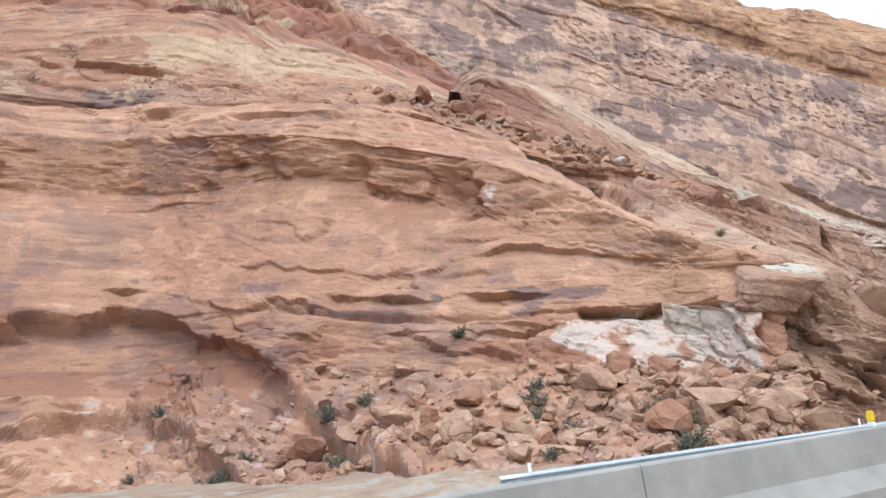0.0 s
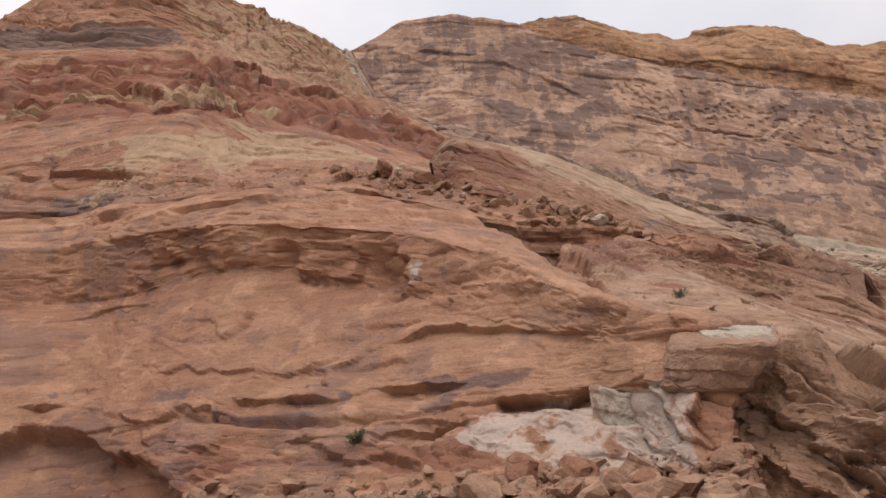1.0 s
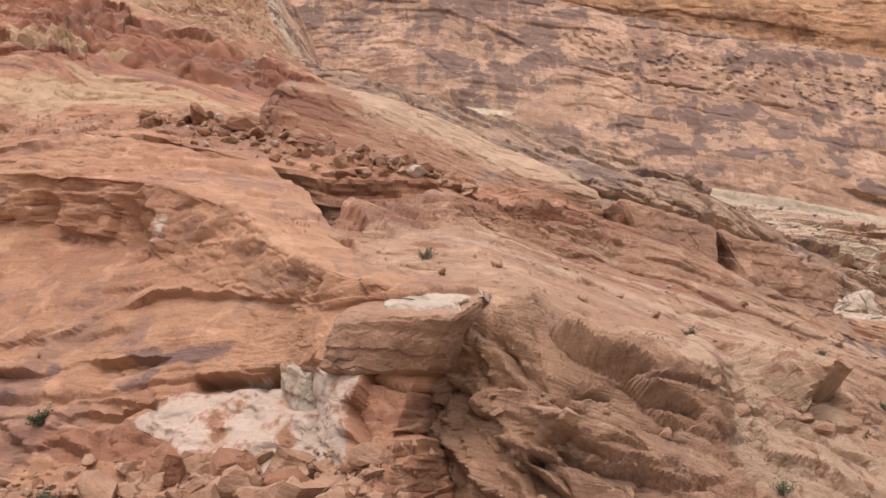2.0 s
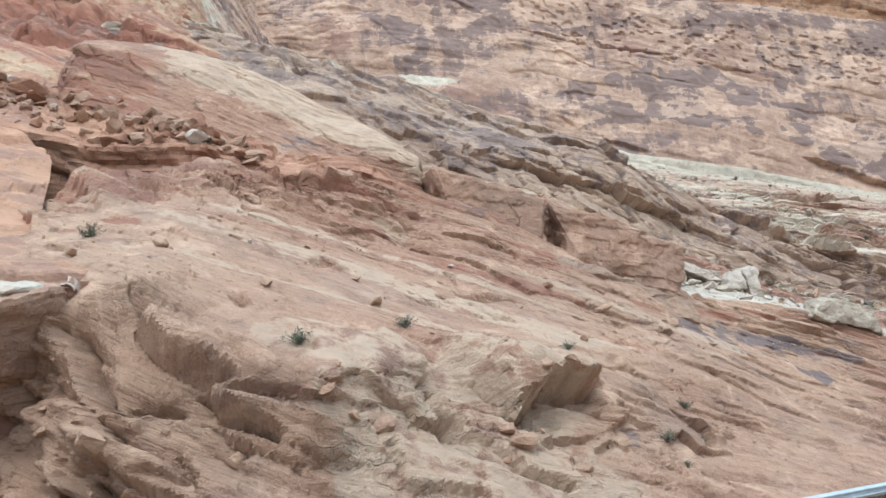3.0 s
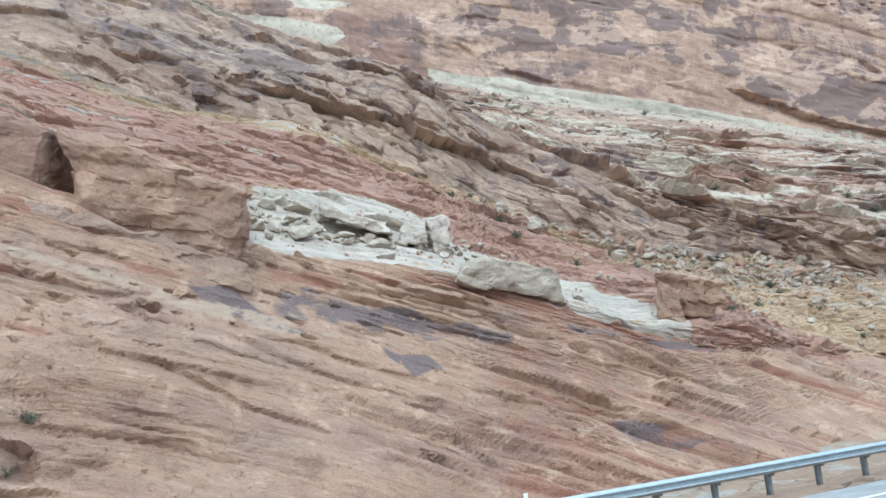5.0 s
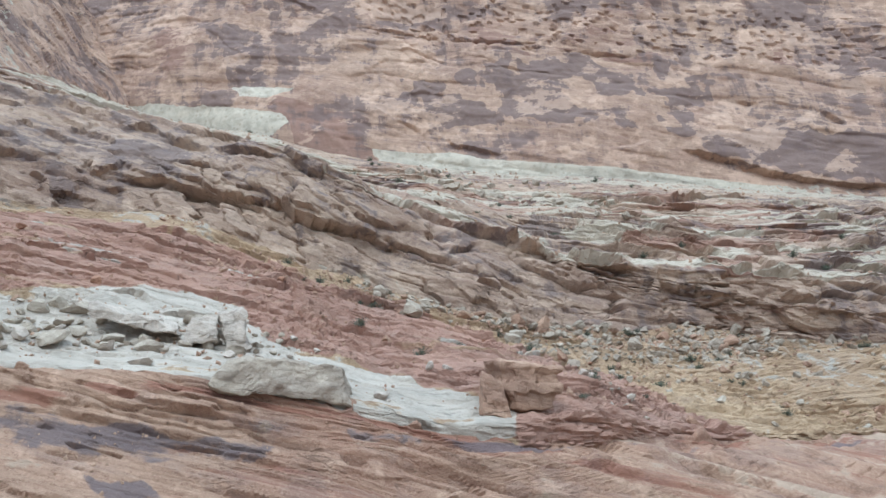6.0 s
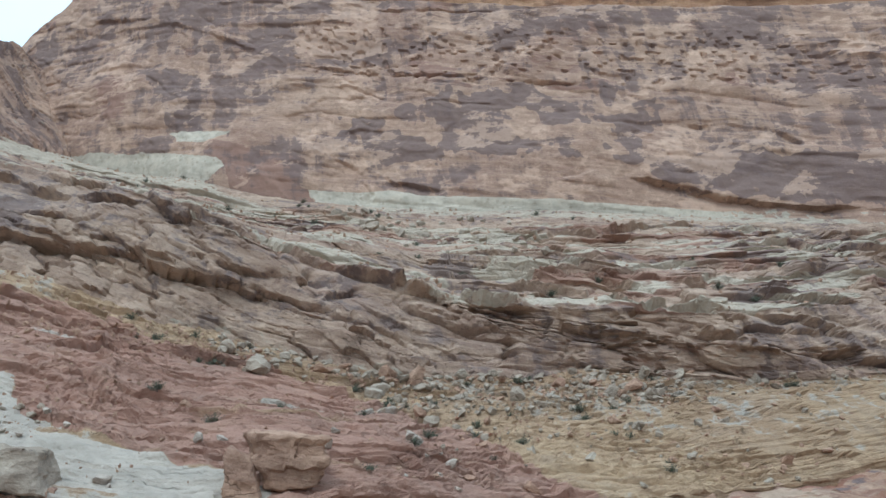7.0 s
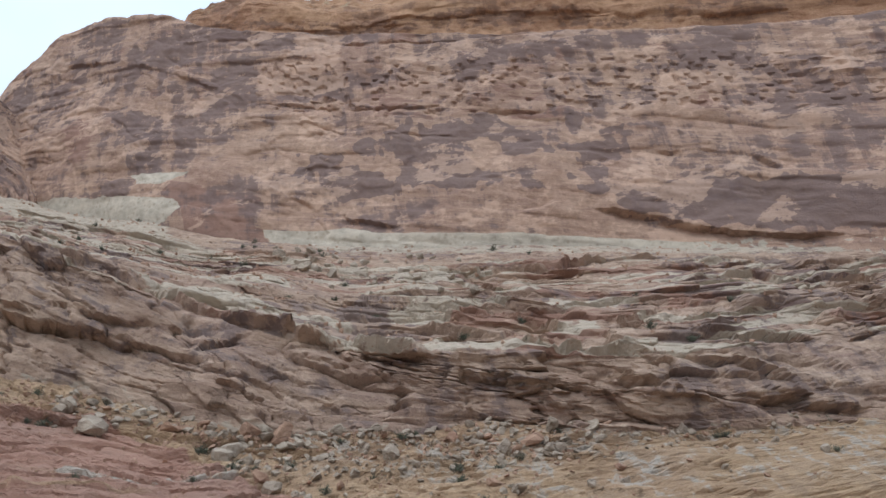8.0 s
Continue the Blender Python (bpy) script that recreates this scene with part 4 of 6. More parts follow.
varn_dark = 0.6 * patch(p, [(31, 51.5), (35, 55.5), (42, 53.5), (41, 49.5), (33, 50.5)], soft=0.6, ragged=0.8) + 0.75 * high * (1 - smooth(55, 75, x)) * (1 - smooth(5.6, 6.1, lev)) + 0.7 * np.exp(-(((x - 41) / 4) ** 2 + ((lev - 1.4) / 0.3) ** 2)) + 0.45 * np.exp(-(((x - 84) / 12) ** 2 + ((lev - 3.4) / 0.3) ** 2))
redm = 0.5 * knobs * (1 - 0.6 * smooth(0.1, 0.5, streaks)) + 0.42 * smooth(2.9, 3.2, lev) * (1 - smooth(4.8, 5.0, lev)) + 0.4 * band
sheet("upper_slope", p, lev, m_upper, (pale, varn_dark, redm), (a, s), "red and yellow sandstone slopes stepping up to the skyline", "rock slope")
slope_mesh = bpy.data.objects["upper_slope"].data
slope_mesh.materials.append(m_wall)
far_flank = ((lev > 4.9) & (x + 6 * vnoise(p * 0.06, 8) > 119))[:-1, :-1]
slope_mesh.polygons.foreach_set("material_index", far_flank.reshape(-1).astype(np.int32))

# white ledge, red beds and talus below the middle cliff
D_FRONT = [(110, 62, 19), (128, 60, 16), (137, 61.6, 16.2), (146, 62.4, 14.5), (158, 58.4, 12.1), (178, 56, 5.8), (192, 57.5, 4.9), (207, 63.5, 2.3), (237, 72, -0.6), (252, 75, -1.2), (330, 84, 1), (460, 100, 2)]
D_WHITE = [(113, 72, 28), (128, 68, 22), (137, 70, 21.5), (147, 72, 20), (163, 69.5, 16), (174, 72, 15.6), (197, 66, 9), (211, 79, 9.2), (226, 81, 7.5), (246, 80, 5), (330, 88, 5), (460, 104, 5)]
D_RED = [(114, 86, 39), (126, 84, 34), (140, 84, 31), (152, 84, 28.5), (168, 82, 23.5), (180, 84, 20.5), (196, 84, 15.5), (208, 87, 13.5), (226, 88, 12), (246, 88, 10.5), (330, 92, 8), (460, 108, 8)]
D_HIGH = [(112, 100, 49), (124, 98, 44), (140, 99, 39.5), (154, 99, 36), (168, 96.5, 31.5), (180, 95, 26.5), (197, 94.5, 20.7), (208, 94, 17.4), (228, 92, 14.5), (248, 92, 12.8), (330, 95, 9.5), (460, 112, 10)]
D_FOOT = [(106, 114, 58), (122, 112, 53), (142, 113, 46.5), (164, 111.5, 43.5), (179, 105, 33.5), (194, 105, 28), (207, 99, 21.8), (219, 99, 20), (239, 100.5, 19), (262, 97, 15), (330, 98, 11), (460, 118, 13)]
D_UNDER = [(q[0], q[1] + 1.5, q[2] - 5) for q in D_FRONT]
p, lev, s, a = loft([D_UNDER, D_FRONT, D_WHITE, D_RED, D_HIGH, D_FOOT], 56, 0.15, 1)
lev = lev - 1
p = relax(p, 5)
guide = guides(p)
x = p[..., 0]
white = patch(p, [(141, 76), (147, 78), (156, 81), (164, 79.5), (167, 72), (171, 67.5), (177, 65.5), (182, 62), (184, 57.5), (178, 50), (138, 50), (137, 68)], (0, 1), 0.5, 1.2, 3)
red = (1 - white) * patch(p, [(112, 107), (133, 102), (151, 107), (162, 106), (173, 103), (180, 96), (187, 97), (197, 94), (206, 89), (214, 78), (217, 60), (211, 50), (178, 50), (140, 66), (112, 80)], (0, 1), 1.0, 1.8, 5)
ochre = (1 - white) * (1 - red) * (patch(p, [(166, 108), (180, 108), (200, 100), (214, 96), (204, 86), (190, 90), (176, 98)], (0, 1), 0.8, 2.0, 7) + patch(p, [(203, 92), (217, 90), (230, 85), (246, 79), (330, 82), (330, 50), (200, 50)], (0, 1), 0.8, 2.0, 9))
ochre = np.minimum(1, ochre)
s = s + 0.1 * (x - 180)
p = carve(p, s, a, [(2.8, 26, -0.1 * white + 0.6 * red + 0.35 * ochre + 0.3), (1.0, 8, -0.08 * white + 0.5 * red + 0.1 * ochre + 0.2), (0.45, 3.5, 0.1 * white + 0.2 * red + 0.05 * ochre + 0.1)], 0.35, 91, broken=[(7, 3, 0.5 - 0.3 * white), (2.4, 1.1, 0.4 - 0.3 * white), (1.0, 0.5, 0.15 - 0.1 * white)], cracks=1.2, notch=0.18, jut=(0.4 * red + 0.15 * ochre) * (1 - white))
ledge(p, guide, [(149.8, 100.7, 38.3), (157.6, 103.3, 39), (166.9, 105.9, 37.5), (173.6, 104.9, 34.7), (172.7, 91.8, 27.8)], 0.48, 0.72, 1.4, 0.84, 0.24, 3, 0.1)
ledge(p, guide, [(169.1, 78.7, 20.6), (174.8, 75.6, 17.8), (182.6, 75.9, 15.5), (185.1, 70.5, 13.3)], 0.3, 0.54, 1, 0.56, 0.24, 4, 0.1)
ledge(p, guide, [(167.3, 88.5, 27.1), (171, 88.5, 26.6), (174.4, 93.4, 27.8)], 0.72, 0.84, 1.2, 0.7, 0.24, 5, 0.1)
ledge(p, guide, [(166.2, 72.9, 17.1), (172.8, 69.9, 15), (180.1, 70.2, 13.4), (184, 68.7, 12.4)], 0.36, 0.48, 0.9, 0.49, 0.24, 6, 0.1)
ledge(p, guide, [(167.8, 79.5, 22), (176.2, 83.5, 20.8), (182.5, 79.5, 17.5), (185.8, 74.3, 14.6)], 0.36, 0.54, 1, 0.56, 0.24, 7, 0.1)
ledge(p, guide, [(181, 94.7, 27.2), (189.3, 94.8, 23.4), (198.1, 90.8, 18.7)], 0.42, 0.6, 1.2, 0.7, 0.24, 8, 0.1)
ledge(p, guide, [(181.3, 91.4, 23.9), (187.2, 87.3, 19.9), (192.7, 84, 16.7), (198.9, 82.7, 13.6)], 0.36, 0.54, 1, 0.56, 0.24, 9, 0.1)
ledge(p, guide, [(142.8, 75.6, 23.8), (148.6, 77.5, 24.1), (154.5, 80.1, 24.4), (156.6, 75.3, 21), (162.4, 76.5, 20.8)], 0.42, 0.6, 0.9, 0.56, 0.24, 10, 0.1)
lines = vnoise(np.stack([a / 16, s / 1.3, 0 * s], -1), 5)
talus = np.clip(1 - white - red - ochre, 0, 1)
pale = 1.1 * white * (1 - 0.5 * smooth(0.2, 0.6, lines)) + 0.55 * red * smooth(0.3, 0.55, lines) * smooth(-0.2, 0.4, vnoise(p * 0.12, 8)) + 0.4 * talus * smooth(140, 156, x) + 0.3 * ochre * smooth(0.2, 0.5, -lines)
sheet("ledge_slope", p, lev, m_ledge, (pale, (0.32 + 0.16 * (1 - smooth(140, 156, x))) * talus + 0.2 * smooth(0.3, 0.6, -lines) * red, 1.0 * red * (1 - 0.45 * smooth(0.3, 0.6, lines))), (a, s), "white and red sandstone ledges with talus below a cliff", "rock slope")

# middle cliff and the terraces above it
E_FOOT = [(84, 112, 58), (101, 117, 58), (122, 112, 52), (143, 112, 44.5), (164, 111, 42), (179, 104.5, 32), (194, 104.5, 26.5), (207, 98.5, 20.5), (219, 98.5, 18.5), (239, 100, 17), (263, 96, 13), (285, 93, 10), (335, 97, 8), (470, 118, 10)]
E_FACE = [(86, 120, 68), (102, 125, 70), (124, 117, 63), (144, 116, 56), (167, 113.5, 53), (180.5, 108, 45), (193, 107.5, 38), (205, 103, 31), (217, 103, 28), (234, 101.5, 24), (258, 95, 20), (276, 92.5, 17), (328, 100, 16), (470, 122, 18)]
E_CREST = [(90, 128, 76), (102, 134, 81), (122, 133, 79), (142, 129.5, 73.5), (166, 126, 65), (179.5, 112.8, 55.5), (191.7, 111, 48.8), (203, 110, 42.4), (216, 108, 37), (224, 103.5, 31.5), (252, 97.5, 26.5), (274, 96, 23.5), (322, 107, 26), (470, 128, 28)]
E_TER = [(100, 150, 90), (116, 160, 97), (136, 164, 92), (154, 166, 85), (176, 160, 76), (190, 146, 65), (204, 140, 57), (216, 134, 54), (228, 126, 45.5), (240, 116, 40), (268, 114, 38), (296, 113, 38), (340, 118, 37), (480, 136, 38)]
E_BACK = [(118, 200, 115), (136, 226, 129), (152, 244, 132), (166, 232, 119), (181, 221, 109.5), (194, 206, 101), (210, 196, 91), (228, 187, 84), (242, 181.5, 80), (258, 173, 75), (286, 160, 68), (312, 150, 61), (345, 137, 54), (490, 150, 50)]
p, lev, s, a = loft([E_FOOT, E_FACE, E_CREST, E_TER, E_BACK], 52, 0.24, 2)
p = relax(p, 3)
guide = guides(p)
x = p[..., 0]
face = 1 - smooth(1.9, 2.05, lev)
ter = (1 - face) * (1 - 0.9 * smooth(3.55, 3.85, lev))
crest = spline(E_CREST, p.shape[1])
dip = np.polyval(np.polyfit(a[0], crest[:, 2], 5), a[0])
flat = 1.05 * (p[..., 2] - dip[None, :]) + 60
flat = np.where(lev > 2, flat * 0.9 + 0.25 * (p[..., 1] - crest[None, :, 1]) + 6, flat)
s = flat
p = carve(p, s, a, [(7, 60, 0.6 * face + 2.2 * ter), (2.2, 30, 0.22 * face + 1.5 * ter), (0.9, 16, 0.06 * face + 0.45 * ter)], 0.3, 111, broken=[(16, 6, 1.9 * face + 0.7 * ter), (6, 2.8, 0.8 * face + 0.6 * ter), (2.2, 1.3, 0.25)], skew=0.1, cracks=1.3, notch=0.2, wear=0.2, jut=0.75 * ter)
ledge(p, guide, [(147.3, 124.5, 65.3), (159.5, 123.6, 63.3), (171.8, 117.8, 57.5), (181.3, 112.7, 52.6), (188.4, 118.3, 53.8), (193.2, 118, 51.3), (198.6, 113.7, 45.6), (204.8, 110.5, 42.2), (212.3, 108.7, 38.7), (217.8, 107, 35), (225.3, 103.8, 30.6)], 1, 1.3, 1.6, 1.3, 0.4, 3, 0.22)
ledge(p, guide, [(148.4, 114.5, 51.7), (157.2, 114.1, 50.4), (165.5, 114, 48.2), (173.8, 110.4, 45.6), (182.7, 105.9, 41.7), (190.9, 107.3, 39.1), (196.9, 106.4, 33.6)], 0.65, 1.2, 2.4, 0.84, 0.4, 4, 0.22)
ledge(p, guide, [(147.8, 120, 58.5), (159.5, 115.1, 54.7), (167.3, 113.5, 52.9), (173.8, 114, 53.4)], 0.58, 0.86, 2, 0.72, 0.4, 5, 0.22)
ledge(p, guide, [(201.6, 105.5, 34.3), (207.1, 108.7, 36.7), (210, 108.4, 37.4)], 0.65, 1.2, 1.6, 0.96, 0.24, 6, 0.22)
ledge(p, guide, [(205, 105.5, 33.1), (209.5, 106.5, 32.5), (216.8, 107.1, 35.2), (223.1, 105.1, 30.6), (227.5, 102.7, 25.5)], 0.72, 1, 2, 0.96, 0.32, 7, 0.22)
ledge(p, guide, [(223.8, 104.4, 30.3), (229.6, 102.3, 29.5), (235.5, 101.2, 27.3), (238.8, 99.9, 21.1), (239.1, 98.3, 17.6)], 0.65, 0.86, 2, 0.84, 0.32, 8, 0.22)
ledge(p, guide, [(148.5, 115.5, 53.1), (156.8, 114, 50.3), (161, 113.2, 49.8), (168.5, 113.8, 47.1), (176.1, 109, 43.8)], 0.58, 0.86, 2, 0.84, 0.32, 9, 0.22)
ledge(p, guide, [(183.1, 106.6, 44.3), (190, 106.8, 40.8), (197.3, 107, 38.6)], 0.65, 1, 2, 0.84, 0.32, 10, 0.22)
ledge(p, guide, [(142, 116.4, 53.8), (149.2, 114.5, 50.4), (156.3, 113.8, 48.4)], 0.58, 1, 2, 0.84, 0.32, 11, 0.22)
ledge(p, guide, [(202, 110.5, 42.3), (208, 109.3, 40.1), (215.5, 106.8, 37.3), (221, 114.7, 40.7), (229.5, 119.4, 43.5), (238.8, 116.3, 40.8), (246.2, 111.5, 37.1)], 1.2, 1.4, 1.4, 0.96, 0.32, 21, 0.22)
ledge(p, guide, [(219, 105.2, 35.6), (226.5, 112.5, 38.6), (236.4, 110.1, 36.8), (245.2, 106, 32.9), (251.6, 97.6, 28.3), (267.8, 95.7, 24.4), (283.7, 93.2, 18.8)], 1.2, 1.6, 1.4, 0.9, 0.32, 22, 0.22)
ledge(p, guide, [(235.1, 100.2, 26.7), (242.2, 98.3, 24.1), (250.2, 98.3, 21.7), (256.9, 95.2, 19.7), (271.8, 93.9, 17.1)], 1, 1.3, 1.6, 0.84, 0.32, 23, 0.22)
ledge(p, guide, [(271.7, 93.9, 16.8), (282.8, 94, 15), (289.4, 93.2, 13.1), (294.6, 92.6, 10.8)], 1.3, 1.9, 1.6, 1.1, 0.32, 24, 0.22)
ledge(p, guide, [(268.9, 105.4, 31.7), (278.8, 101.6, 28), (293.4, 101.9, 25.8), (301.7, 101.7, 24)], 1.1, 1.3, 1.4, 0.84, 0.32, 25, 0.22)
ledge(p, guide, [(250.4, 134, 53.7), (263.7, 142.5, 57.9), (271.4, 137.7, 55.4), (286.7, 141.6, 56.6), (304.4, 143, 56.6)], 1.3, 1.7, 2, 1.2, 0.32, 26, 0.22)
ledge(p, guide, [(243.4, 98, 29.7), (256.6, 106.7, 31.9), (260.7, 100.8, 28.8), (264.8, 97.5, 26.5)], 0.86, 1.1, 1.2, 0.72, 0.32, 27, 0.22)
ledge(p, guide, [(220.9, 117.3, 43.5), (232.1, 118.3, 43.8), (242.9, 116.4, 41.7), (250.5, 112.1, 38.1), (260.6, 106.4, 32.8)], 1, 1.2, 1.4, 0.78, 0.32, 28, 0.22)
ledge(p, guide, [(223, 126.1, 51), (236.6, 125.7, 49.3), (245.3, 121.2, 46.9), (256.5, 110.9, 40.1), (273.5, 115.1, 40.2), (285.5, 109.1, 35.9)], 1.1, 1.3, 1.6, 0.84, 0.32, 30, 0.22)
ledge(p, guide, [(257.5, 110.6, 36.4), (268.9, 106.7, 32.7), (275.8, 107.5, 33.2), (285.5, 103.9, 30.1)], 0.86, 1.2, 1.4, 0.72, 0.32, 31, 0.22)
ledge(p, guide, [(291.2, 123.4, 44), (310.8, 124.9, 44.3), (318.2, 117.5, 39.6), (335.5, 119.1, 38.3)], 1.2, 1.4, 1.8, 0.96, 0.32, 32, 0.22)
ledge(p, guide, [(238.4, 100, 22.7), (246.5, 97.7, 21.6), (254.1, 98, 17.2)], 0.72, 1, 1.4, 0.72, 0.32, 33, 0.22)
ledge(p, guide, [(251.1, 98.3, 25.2), (259.4, 95.9, 20.8), (271.1, 94.6, 19.1)], 0.86, 1.2, 1.4, 0.84, 0.32, 34, 0.22)
ledge(p, guide, [(219.4, 105.1, 35.9), (224.1, 104.2, 33.1), (228.3, 102.5, 30.8), (232.6, 101.1, 29.4)], 1.2, 1.9, 1.4, 0.9, 0.24, 40, 0.22)
crack(p, guide, [(201.3, 110.2, 41.3), (202, 109.6, 38.3), (201.2, 105.7, 34.3)], 1.6, 0.9)
left_white = smooth(3.45, 3.6, lev + 0.1 * vnoise(p * 0.15, 6)) * (1 - smooth(196, 204, x))
mottle = smooth(0.02, 0.25, vnoise(np.stack([a / 14, s / 1.6, 0 * s], -1), 14))
pale = 1.0 * left_white + 0.7 * ter * (1 - left_white) * mottle + 0.55 * smooth(3.75, 3.9, lev) * smooth(226, 236, x) + 0.4 * (1 - smooth(0.2, 0.5, lev)) * smooth(165, 180, x) * (1 - smooth(240, 260, x))
varn_dark = (0.42 - 0.22 * smooth(206, 220, x)) * face * smooth(0.3, 0.8, lev) + 0.3 * ter * (1 - mottle)
sheet("middle_cliff", p, lev, m_middle, (pale, varn_dark, 0.25 * face + 0.1 * face * smooth(212, 222, x) + 0.6 * ter * smooth(0.1, 0.4, vnoise(np.stack([a / 20, s / 2.0, 0 * s], -1), 15))), (a, s), "grey-brown layered sandstone cliff with terraced ledges on top", "cliff")

# the great wall behind, its pale foot band and its cap rocks
F_BASE = [(120, 270, 150), (150, 252, 136), (165, 237, 117), (181, 224, 105), (194, 208, 87), (210, 198, 86), (228, 189, 83), (242, 182.5, 79), (258, 174, 74), (287, 161, 67), (312, 151, 60), (345, 138, 53), (420, 108, 44), (560, 60, 36)]
F_BAND = [(120, 272, 157), (150, 253, 140.5), (165, 238, 129.5), (181, 225, 119), (195, 209, 107), (210, 198.5, 97), (228, 189.5, 89), (242, 183, 85), (258, 174.5, 79.5), (287, 161.5, 71.5), (312, 151.5, 64), (345, 138.5, 56), (420, 109, 47), (560, 61, 39)]
F_LOW = [(122, 280, 166), (151, 256, 152), (166, 241, 147), (183, 226, 142), (197, 212, 124), (212, 200.5, 112), (230, 191, 103), (244, 185, 98), (261, 175, 93), (289, 161, 85), (314, 150.5, 77), (347, 137.5, 69), (422, 108, 60), (562, 60, 52)]
F_MID = [(126, 290, 173), (152, 259, 164), (168, 246, 162), (186, 231, 160), (200, 216, 147), (215, 205, 134), (234, 194, 126), (248, 188, 121), (264, 178, 115), (292, 165, 107), (317, 154, 100), (350, 141, 92), (424, 112, 84), (564, 64, 76)]
F_TOP = [(130, 296, 180), (154, 261, 184), (169, 249, 191.5), (186, 236, 190), (203, 220, 178.5), (219, 208, 166), (237, 198, 157.5), (252, 191, 152), (267, 182, 146), (295, 168, 136.5), (321, 157, 130), (354, 145, 123), (428, 116, 115), (568, 69, 107)]
F_RIM = [(134, 306, 182), (157, 267, 188), (174, 253, 194.5), (190, 243, 193), (206, 226, 182), (222, 219, 170), (242, 211, 161), (258, 203, 155.5), (274, 193, 149), (302, 179, 139.5), (328, 168, 133), (361, 157, 126), (436, 129, 118), (576, 83, 110)]
F_BEHIND = [(150, 360, 165), (180, 330, 175), (196, 310, 180), (214, 300, 181), (232, 290, 176), (248, 285, 168), (266, 280, 160), (284, 272, 155), (302, 262, 149), (330, 250, 140), (356, 240, 134), (388, 230, 127), (466, 200, 118), (600, 150, 110)]
F_UNDER = [(q[0], q[1] + 1, q[2] - 25) for q in F_BASE]
p, lev, s, a = loft([F_UNDER, F_BASE, F_BAND, F_LOW, F_MID, F_TOP, F_RIM, F_BEHIND], 52, 0.36, 2)
lev = lev - 1
p = relax(p, 4)
guide = guides(p)
x = p[..., 0]
strip = 1 - smooth(0.9, 1.1, lev)
face = smooth(1.0, 1.1, lev) * (1 - smooth(3.9, 4.2, lev))
rim = spline(F_TOP, p.shape[1])[:, 2]
s = p[..., 2] - np.polyval(np.polyfit(a[0], rim, 3), a[0])[None, :] + 160
p = carve(p, s, a, [(9, 70, 0.2 * strip + 0.5 * face + 0.3), (3.0, 26, 0.1 * strip + 0.28 * face + 0.2), (1.2, 12, 0.12 * face)], 0.25 * strip + 0.35 * face + 0.4, 131, broken=[(24, 13, 0.1 * strip + 0.3 * face + 0.2), (8, 4, 0.05 * strip + 0.14 * face + 0.1)], cracks=0.5, notch=0.16, wear=0.9)
ledge(p, guide, [(297.1, 157.6, 76.7), (306.3, 153.9, 72.1), (315.3, 150.1, 67.6), (326.3, 145.4, 62.3), (338.5, 141.5, 59.4), (349.4, 136.3, 56.4), (357.1, 133.7, 54)], 0.96, 1.4, 5, 1.8, 0.48, 3, 0.3)
ledge(p, guide, [(228.8, 190.1, 98.4), (236.7, 187, 94), (244.1, 182.9, 87.6), (253.8, 176.8, 82.7), (266, 170.2, 78.2)], 0.61, 0.84, 3, 1.4, 0.48, 4, 0.3)
ledge(p, guide, [(224.1, 200, 134.2), (239.9, 191.5, 126.8), (258, 182.1, 120.3), (276.8, 172.7, 113.7), (299.9, 161.2, 105.4)], 0.38, 0.53, 3, 0.96, 0.4, 5, 0.3)
ledge(p, guide, [(168.4, 247, 179.1), (188.6, 229.1, 167.8), (203.4, 215, 154), (218.4, 203.8, 139.6), (225.4, 198.9, 132.6)], 0.46, 0.61, 3, 1.2, 0.48, 7, 0.3)
ledge(p, guide, [(221.8, 199.1, 127.1), (237.6, 190.6, 121.7), (251, 184.2, 113.1), (267, 175.6, 107.7), (285.1, 166.9, 101.4)], 0.27, 0.38, 2.4, 0.84, 0.4, 8, 0.3)
ledge(p, guide, [(315.8, 153.2, 88.6), (328, 147.5, 85.9), (337.3, 143.7, 81.9), (343.5, 139.6, 75.5)], 0.46, 0.68, 2.4, 1.1, 0.4, 9, 0.3)
ledge(p, guide, [(236.1, 199, 157.3), (256.4, 187.7, 145.3), (274, 179.3, 140.5), (292.9, 168.6, 133)], 0.3, 0.46, 2.4, 0.96, 0.4, 10, 0.3)
pits = smooth(0.35, 0.55, vnoise(np.stack([a / 1.7, s / 1.2, 0 * s], -1), 43)) * smooth(2.95, 3.1, lev) * (1 - smooth(3.6, 3.75, lev)) * smooth(222, 232, x)
p = p - guide[0] * (0.7 * pits)[..., None]
ragged = 4 * vnoise(p * 0.11, 3) + 1.5 * vnoise(p * 0.4, 4)
gap = smooth(202, 204, x + ragged) * (1 - smooth(223, 225, x + ragged + 0.2 * (p[..., 2] - 90)))
uneven = lev + 0.14 * vnoise(p * np.array([0.09, 0.09, 0.25]), 6) + 0.05 * vnoise(p * 0.4, 7)
crossbed = vnoise(np.stack([a / 9, s / 5, 0 * s], -1), 41) + 0.6 * vnoise(np.stack([a / 3.5, s / 2.2, 0 * s], -1), 42)
pale = 1.05 * (1 - smooth(0.93, 1.0, uneven)) * (1 - gap) * smooth(204, 206, x) * (1 - 0.6 * smooth(300, 330, x)) + 1.05 * patch(p, [(146, 129), (165, 124.5), (180, 118), (192, 111.5), (202, 107), (203, 103), (196, 98), (180, 104), (160, 112), (146, 118)], soft=0.5, ragged=0.8) + 0.9 * patch(p, [(191, 121), (206, 114.8), (199, 112.8), (192, 116)], soft=0.4, ragged=0.6)
